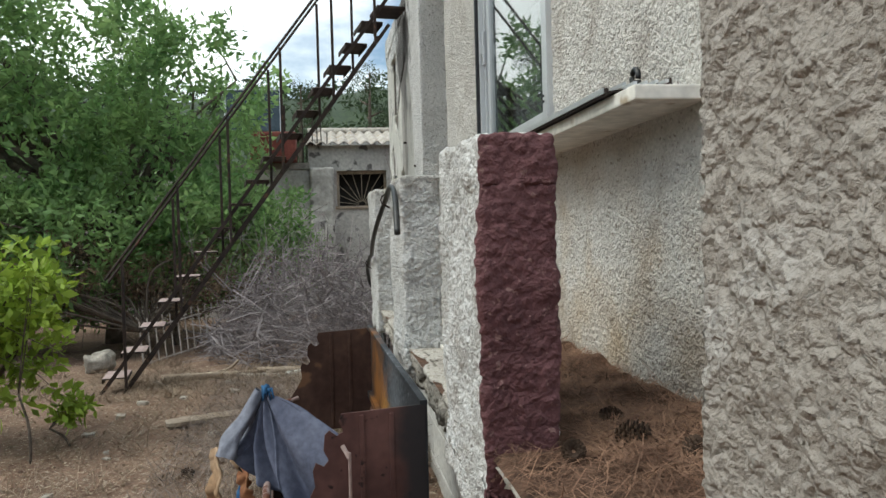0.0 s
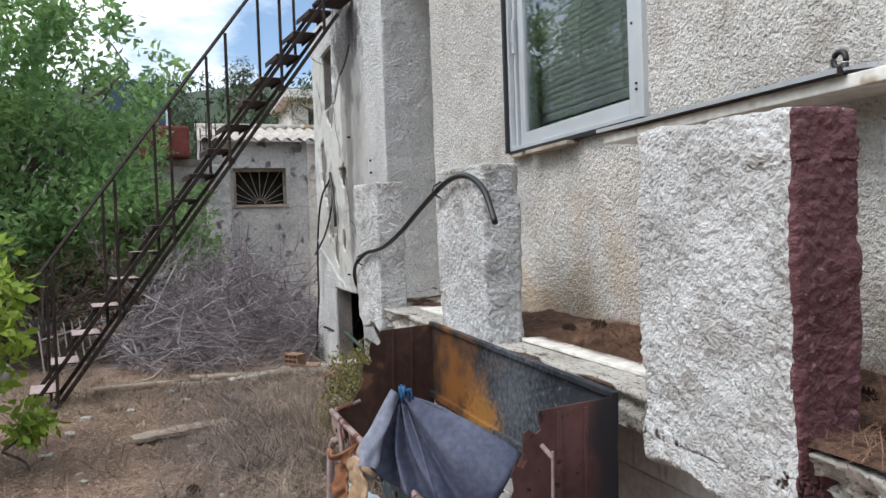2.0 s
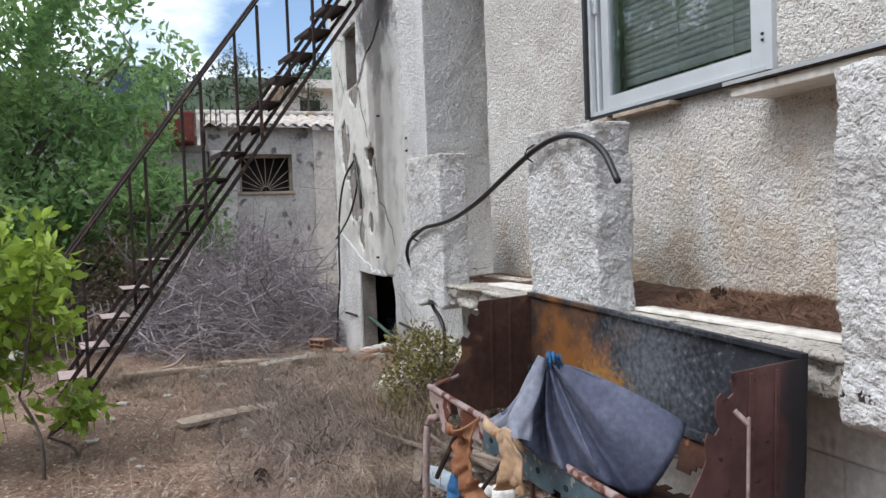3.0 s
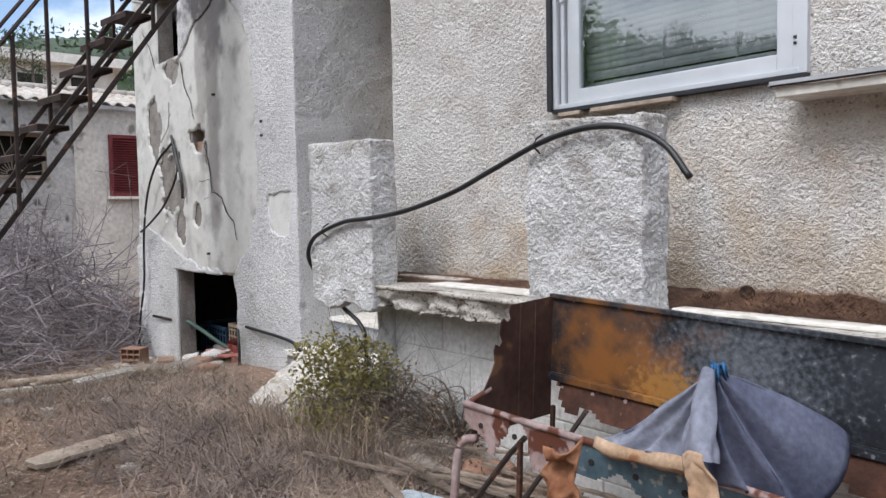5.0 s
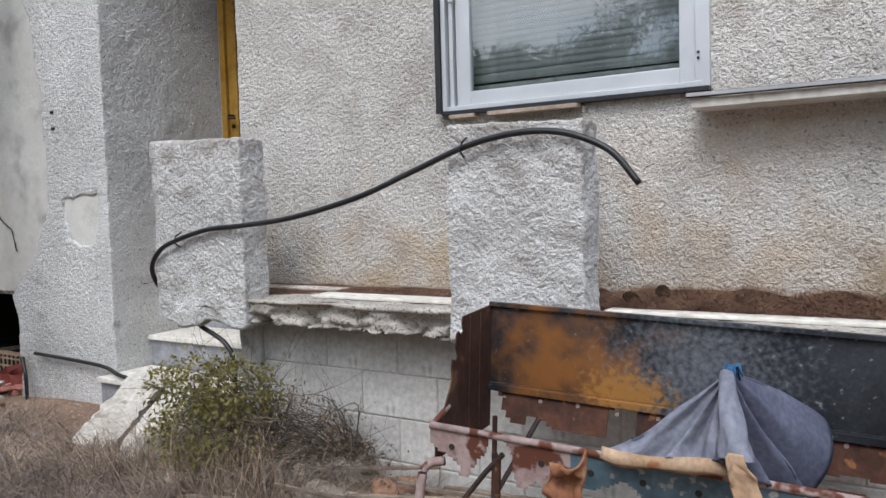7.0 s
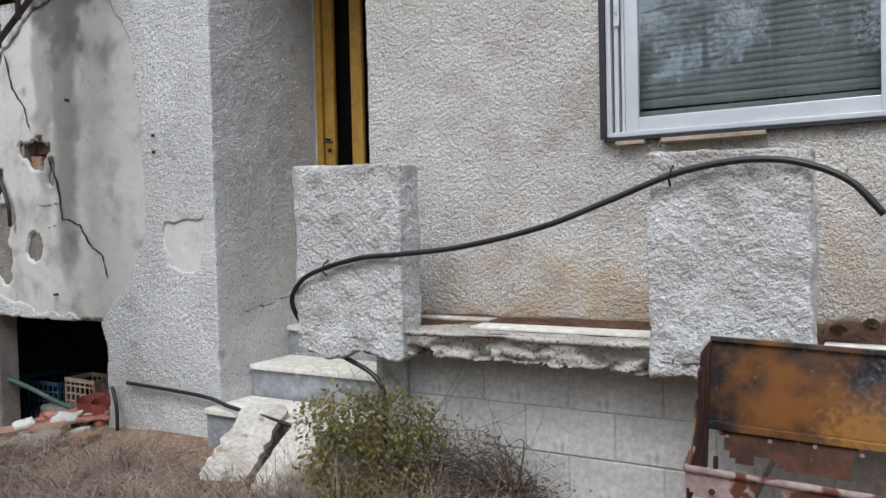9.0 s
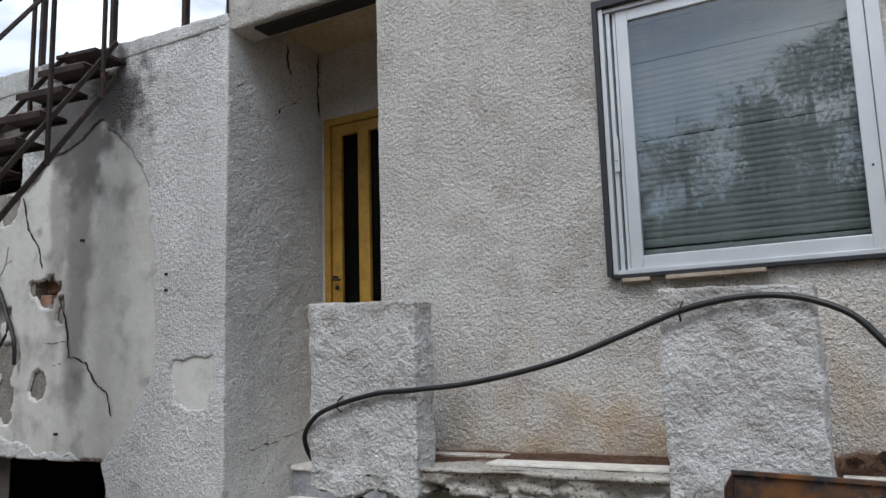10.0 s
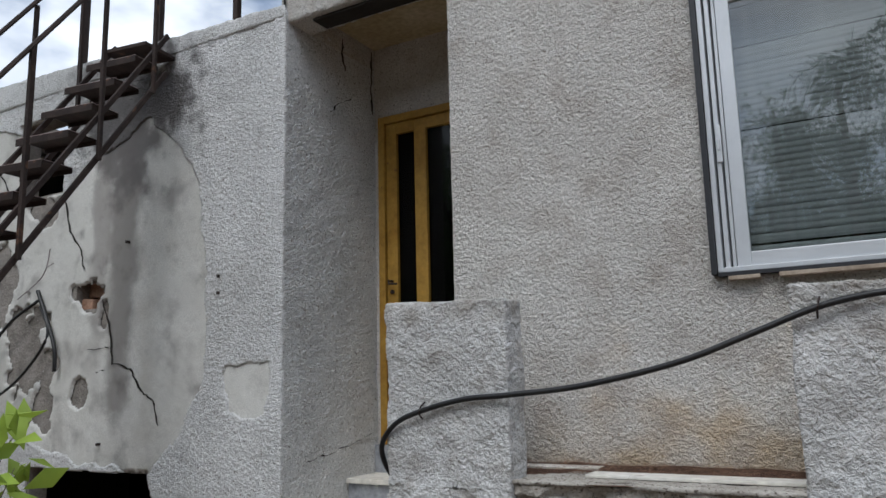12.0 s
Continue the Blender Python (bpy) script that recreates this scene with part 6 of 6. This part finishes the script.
for k, (x, y) in enumerate(((-0.93, 1.75), (-0.74, 1.60), (-0.79, 1.73), (-0.68, 1.80), (-2.22, 1.76), (-2.13, 1.83))):
    pine_cone(x, y, float(lift(np.array([x]), np.array([y]))[0]), 0.036 + 0.005 * (k % 3), k * 1.3)
pine_cone(-3.46, 0.43, gz(-3.46, 0.43), 0.055, 1.0)
pine_cone(-3.1, 1.1, gz(-3.1, 1.1), 0.05, 2.0)


# ---- timber and rubble ----
def plank(name, a, b, w, t, mat, label, category="plank", group="", seed=1):
    a, b = Vector(a), Vector(b)
    d = b - a
    n = 16
    vs, fs = [], []
    side = d.cross(Vector((0, 0, 1))).normalized()
    up = side.cross(d).normalized()
    rr = random.Random(seed)
    for i in range(n + 1):
        c = a + d * (i / n) + up * rr.uniform(-0.002, 0.002)
        e = w * (0.5 + rr.uniform(-0.05, 0.05)) * (0.75 if i in (0, n) else 1)
        for s, u in ((-1, 0), (1, 0), (1, 1), (-1, 1)):
            vs.append(c + side * e * s + up * t * u)
    for i in range(n):
        for k in range(4):
            k2 = (k + 1) % 4
            fs.append((i * 4 + k, i * 4 + k2, (i + 1) * 4 + k2, (i + 1) * 4 + k))
    fs += [(3, 2, 1, 0), tuple(n * 4 + k for k in range(4))]
    return tagged(raw(name, vs, fs, mat), label, category, group)


def log(name, pts, rad, label, category, mat=WOOD, group=""):
    path = smooth_path(pts, 6)
    sp = Soup()
    rr = random.Random(len(pts) * 7 + int(abs(pts[0][0]) * 100))
    sp.tube(path, [rad * rr.uniform(0.85, 1.12) for _ in path], 8)
    return tagged(sp.link(name, mat, smooth=True), label, category, group)


plank("plank", (-4.55, 0.10, gz(-4.5, 0.1) + 0.015), (-4.72, 0.66, gz(-4.7, 0.6) + 0.03), 0.15, 0.022, WOOD, "pale weathered broken plank on the earth", seed=4)
log("log", [(-6.42, -0.30, 0.0), (-6.75, 0.05, -0.05), (-7.05, 0.40, -0.10)], 0.036, "pale dry log lying on the earth", "log")
for k in range(7):
    y0 = 0.35 + 0.05 * k
    log("branch", [(-7.25 + 0.10 * k + random.uniform(-0.1, 0.1), y0, gz(-7.25 + 0.10 * k, y0) + 0.03 + 0.012 * (k % 3)), (-7.2 + 0.09 * k, y0 + 0.5, gz(-7.2 + 0.09 * k, y0 + 0.5) + 0.045), (-6.95 + 0.08 * k, y0 + 1.0 + random.uniform(-0.1, 0.1), gz(-6.95 + 0.08 * k, y0 + 1) + 0.035)], 0.016 + 0.006 * (k % 3), "dry branch lying in a heap", "branch", group="branches on the ground")
log("branch", [(-8.0, -0.1, -0.23), (-7.75, 0.1, -0.15), (-7.7, 0.2, -0.06)], 0.014, "short dry branch sticking up", "branch")
for k in range(20):
    x, y = random.uniform(-3.5, -2.5), random.uniform(1.05, 1.55)
    a = random.uniform(-0.5, 0.5)
    ln = random.uniform(0.25, 0.55)
    plank("stick", (x - ln * 0.7 * math.cos(a), y - ln * 0.5 * math.sin(a), 0.02 + 0.005 * k), (x + ln * 0.5 * math.cos(a), y + ln * 0.5 * math.sin(a), 0.03 + 0.005 * k), random.uniform(0.014, 0.034), 0.010, OLDWOOD, "thin weathered stick in a heap of timber", "stick", "timber heap", k)
GREYBOARD = surface("grey_board", (0.26, 0.32, 0.36), (0.40, 0.46, 0.50), 4, 40, 0.8, 0.3)
plank("board", (-3.1, 1.06, 0.05), (-2.72, 1.14, 0.06), 0.11, 0.02, GREYBOARD, "grey-blue painted board on the timber heap", "board", seed=9)
SACK = surface("white_sack", (0.62, 0.60, 0.55), (0.76, 0.74, 0.70), 5, 60, 0.9, 0.4, 0.004)


def stone(c, s, seed, mat=STONE, label="rough pale stone", category="stone", group="rubble by the wall", name="stone", rad=0.3):
    v, f = relief_box(-s[0], s[0], -s[1], s[1], -s[2], s[2], max(s) / 7, max(s) * 0.04, min(s) * rad, max(s) * 0.3, seed, 3 / max(s))
    m = Matrix.Translation(c) @ Matrix.Rotation(seed * 0.7, 4, "Z") @ Matrix.Rotation(0.15 * math.sin(seed), 4, "X")
    return tagged(raw(name, [tuple(m @ Vector(p)) for p in v], f, mat, smooth=True), label, category, group)


stone((-2.70, 1.14, 0.05), (0.08, 0.05, 0.04), 3, SACK, "crumpled white plastic sack", "sack", "white sacks", "sack", 0.8)
stone((-2.68, 1.25, 0.05), (0.07, 0.05, 0.04), 4, SACK, "crumpled white plastic sack", "sack", "white sacks", "sack", 0.8)
stone((-3.45, 1.55, 0.06), (0.16, 0.10, 0.06), 5, STONE, "broken lump of pale concrete")
stone((-4.0, 1.22, 0.03), (0.09, 0.05, 0.035), 6, MARBLE, "broken piece of pale marble")
stone((-4.34, 1.42, 0.08), (0.10, 0.09, 0.08), 7, STONE, "grey concrete chunk under the slabs")
stone((-3.30, 1.35, 0.03), (0.14, 0.08, 0.035), 18, STONE, "flat pale stone in the timber heap")
stone((-3.08, 1.50, 0.04), (0.10, 0.07, 0.045), 19, CLAY, "broken piece of red clay brick in the heap", "brick", name="brick_fragment")
stone((-3.65, 1.45, 0.07), (0.10, 0.08, 0.07), 8, STONE, "grey stone by the bush")
stone((-8.6, -1.45, -0.15), (0.15, 0.15, 0.11), 9, STONE, "whitish boulder beyond the stairs", "boulder", "", "boulder", 0.8)
for k in range(34):
    x, y = random.gauss(-6.85, 0.5), random.gauss(1.55, 0.16)
    s = random.uniform(0.025, 0.075)
    stone((x, min(y, 1.85), gz(x, y) + s * 0.4), (s * random.uniform(1, 1.6), s, s * 0.6), 20 + k, CLAY if k % 5 == 0 else STONE, "broken red clay brick fragment" if k % 5 == 0 else "small pale rubble stone", "brick" if k % 5 == 0 else "stone", name="brick_fragment" if k % 5 == 0 else "stone")
for k in range(30):
    x, y = random.uniform(-7.0, -2.6), random.uniform(-0.5, 1.5)
    s = random.uniform(0.012, 0.03)
    stone((x, y, gz(x, y) + s * 0.3), (s * 1.4, s, s * 0.6), 80 + k, STONE, "small pale stone on the earth")
for a, b, w, s in (((-4.78, 1.33, 0.02), (-4.95, 1.84, 0.255), 0.25, 11), ((-4.50, 1.33, 0.0), (-4.48, 1.75, 0.33), 0.21, 12)):
    plank("marble_slab", a, b, w, 0.03, SLAB, "fallen pale marble slab leaning on the steps", "slab", "fallen marble slabs", s)
plank("marble_slab", (-4.35, 1.62, 0.33), (-4.20, 1.72, 0.40), 0.12, 0.03, SLAB, "broken corner of a marble slab", "slab", "fallen marble slabs", 15)

# ---- fallen fence ----
fence = thing("iron_fence", "fallen pale iron fence leaning in the grass", "fence")
FENCE = surface("faded_iron", (0.28, 0.24, 0.22), (0.42, 0.37, 0.34), 6, 40, 0.8, 0.2)
fa, fb = Vector((-8.75, -1.0, -0.24)), Vector((-10.55, 0.30, -0.02))
lean = Vector((-0.10, -0.06, 0.52))
for k in range(20):
    b0 = fa.lerp(fb, k / 19)
    sp = Soup()
    sp.tube([b0, b0 + lean * (1 + 0.03 * (k % 2))], 0.009, 5)
    sp.link("bar", FENCE, fence)
for t in (0.04, 0.80):
    sp = Soup()
    sp.tube([fa + lean * t, fb + lean * t], 0.012, 5)
    sp.link("rail", FENCE, fence)

# ---- clutter in the broken opening ----
CRATE = surface("blue_crate", (0.03, 0.07, 0.12), (0.06, 0.11, 0.17), 5, 30, 0.6, 0.1)
def lattice_crate(x0, x1, y0, y1, z0, z1, mat, label, bars):
    """An open plastic crate: floor, rim, corner posts and a lattice of bars on each side."""
    ob = thing("crate", label, "crate")
    part("bottom", boxes((x0, x1, y0, y1, z0, z0 + 0.012), bevel=0.003), mat, ob)
    part("rim", boxes((x0, x1, y0, y0 + 0.018, z1 - 0.03, z1), (x0, x1, y1 - 0.018, y1, z1 - 0.03, z1), (x0, x0 + 0.018, y0 + 0.018, y1 - 0.018, z1 - 0.03, z1), (x1 - 0.018, x1, y0 + 0.018, y1 - 0.018, z1 - 0.03, z1), bevel=0.003), mat, ob)
    for k in range(bars + 1):
        x = x0 + 0.006 + (x1 - x0 - 0.012) * k / bars
        for ya in (y0 + 0.003, y1 - 0.013):
            part("upright", boxes((x - 0.006, x + 0.006, ya, ya + 0.01, z0 + 0.012, z1 - 0.03)), mat, ob)
        y = y0 + 0.02 + (y1 - y0 - 0.04) * k / bars
        part("upright", boxes((x1 - 0.013, x1 - 0.003, y - 0.006, y + 0.006, z0 + 0.012, z1 - 0.03)), mat, ob)
    for k in range(1, 4):
        z = z0 + (z1 - z0) * k / 4
        part("crossbar", boxes((x0, x1, y0 + 0.004, y0 + 0.011, z - 0.006, z + 0.006)), mat, ob)
        part("crossbar", boxes((x1 - 0.011, x1 - 0.004, y0 + 0.012, y1, z - 0.006, z + 0.006)), mat, ob)
    return ob


BEIGE = surface("beige_plastic", (0.34, 0.25, 0.17), (0.46, 0.36, 0.26), 5, 40, 0.6, 0.1)
REDCLAY = surface("red_clay", (0.30, 0.10, 0.075), (0.44, 0.20, 0.16), 6, 60, 0.95, 0.5, 0.005, jitter=0.15)
lattice_crate(-8.22, -7.62, 2.35, 2.72, gz(-7.9, 2.5) - 0.01, 0.07, CRATE, "dark blue plastic lattice crate inside the opening", 9)
v, f = relief_box(-7.75, -6.85, 2.28, 2.60, gz(-7.3, 2.4) - 0.03, -0.10, 0.03, 0.004, 0.01, 0.01, 71, 30)
tagged(raw("concrete_block", v, f, CEMENT, smooth=True), "grey concrete block lying in the dark opening", "block")
lattice_crate(-7.50, -7.14, 2.33, 2.57, -0.10, 0.13, BEIGE, "beige plastic lattice crate standing on a block", 6)
hose("water_pipe", [(-7.74, 2.03, 0.16), (-7.55, 2.09, 0.09), (-7.3, 2.17, -0.02), (-7.1, 2.24, -0.09)], 0.018, "dull green pipe lying across the opening", "pipe", surface("green_pipe", (0.06, 0.10, 0.085), (0.10, 0.15, 0.12), 4, 30, 0.6))
for k in range(12):
    x, y = random.uniform(-7.55, -6.6), random.uniform(1.9, 2.2)
    w = random.uniform(0.07, 0.13)
    stone((x, y, gz(x, y) + 0.03 + 0.02 * (k % 3)), (w, w * 0.7, 0.016), 130 + k, SACK if k % 4 == 0 else REDCLAY, "pale broken plaster piece" if k % 4 == 0 else "broken red clay roof tile piece", "rubble", "rubble in the opening", "tile_fragment", 0.4)
POT = surface("red_pot", (0.22, 0.05, 0.04), (0.32, 0.10, 0.08), 5, 30, 0.7)
for x, y in ((-6.72, 2.14), (-7.0, 2.22)):
    bm = bmesh.new()
    bmesh.ops.create_cone(bm, cap_ends=True, segments=20, radius1=0.07, radius2=0.10, depth=0.15, matrix=Matrix.Translation((x, y, gz(x, y) + 0.085)) @ Matrix.Rotation(0.2, 4, "X"))
    top = [q for q in bm.faces if q.normal.z > 0.8]
    bmesh.ops.inset_region(bm, faces=top, thickness=0.012)
    bmesh.ops.translate(bm, verts=list({vv for q in top for vv in q.verts}), vec=(0, 0, -0.10))
    tagged(part("plant_pot", bm, POT), "empty red clay plant pot in the opening", "pot", "plant pots")


def hollow_brick(c, yaw, label):
    """A clay brick with two rows of three square channels."""
    w, d, h, t = 0.19, 0.12, 0.10, 0.009
    m = Matrix.Translation(c) @ Matrix.Rotation(yaw, 4, "Z")
    bm = bmesh.new()
    for z in (0, (h - t) / 2, h - t):
        box_into(bm, -w / 2, w / 2, -d / 2, d / 2, z, z + t, m=m)
    for k in range(4):
        x = -w / 2 + (w - t) * k / 3
        box_into(bm, x, x + t, -d / 2 + 0.001, d / 2 - 0.001, 0.002, h - 0.002, m=m)
    return tagged(part("hollow_brick", bm, CLAY), label, "brick", "bricks by the opening")


bz = gz(-7.42, 1.46)
hollow_brick((-7.42, 1.46, bz - 0.005), 0.5, "old hollow clay brick on the earth")
hollow_brick((-7.40, 1.45, bz + 0.096), 0.62, "old hollow clay brick stacked on another")
hollow_brick((-6.95, 1.55, gz(-6.95, 1.55) - 0.01), -0.4, "old hollow clay brick on the earth")
plank("plank", (-6.98, 0.20, gz(-6.98, 0.2) + 0.01), (-6.62, 0.70, gz(-6.62, 0.7) + 0.012), 0.05, 0.03, SLAB, "pale weathered batten on the earth", "batten", seed=21)
plank("marble_slab", (-6.50, 0.76, gz(-6.5, 0.76) + 0.02), (-6.48, 1.16, gz(-6.48, 1.16) + 0.05), 0.16, 0.03, SLAB, "broken pale marble slab on the earth", "slab", "fallen marble slabs", 22)
grate = thing("iron_grate", "rusty iron grate lying under the trough", "grate")
gm = Matrix.Translation((-1.95, 1.12, 0.10)) @ Matrix.Rotation(0.1, 4, "Z") @ Matrix.Rotation(0.15, 4, "X")
part("frame", boxes((-0.4, 0.4, -0.2, -0.18, 0, 0.02), (-0.4, 0.4, 0.18, 0.2, 0, 0.02), (-0.4, -0.38, -0.18, 0.18, 0, 0.02), (0.38, 0.4, -0.18, 0.18, 0, 0.02), m=gm), IRON, grate)
for k in range(26):
    x = -0.365 + 0.029 * k
    part("bar", boxes((x - 0.004, x + 0.004, -0.18, 0.18, 0.004, 0.014), m=gm), IRON, grate)

# ---- block wall under the balcony, block by block ----
plinth = thing("wall_plinth", "white-painted concrete block wall under the balcony", "wall")
plinth["kind"] = "structure"
part("mortar", boxes((-3.93, 1.15, 1.6685, 1.80, -0.15, 0.665)), MORTAR, plinth)
bm = bmesh.new()
box_into(bm, -0.185, 0.185, 0.0, 0.05, -0.09, 0.09, 0.006)
block_mesh = bpy.data.meshes.new("block")
bm.to_mesh(block_mesh)
bm.free()
block_mesh.materials.append(BLOCK)
half_mesh = bpy.data.meshes.new("block")
bm = boxes((-0.09, 0.09, 0.0, 0.05, -0.09, 0.09), bevel=0.006)
bm.to_mesh(half_mesh)
bm.free()
half_mesh.materials.append(BLOCK)
random.seed(3)
for row in range(4):
    z = 0.565 - 0.186 * row
    x = -3.93 + (0.19 if row % 2 else 0.0)
    if row % 2:
        b = new("block", half_mesh)
        b.parent = plinth
        b.location = (-3.93 + 0.094, 1.662, z)
    while x < 1.0:
        b = new("block", block_mesh)
        b.parent = plinth
        b.location = (x + 0.188, 1.662 + random.uniform(-0.002, 0.002), z)
        x += 0.376
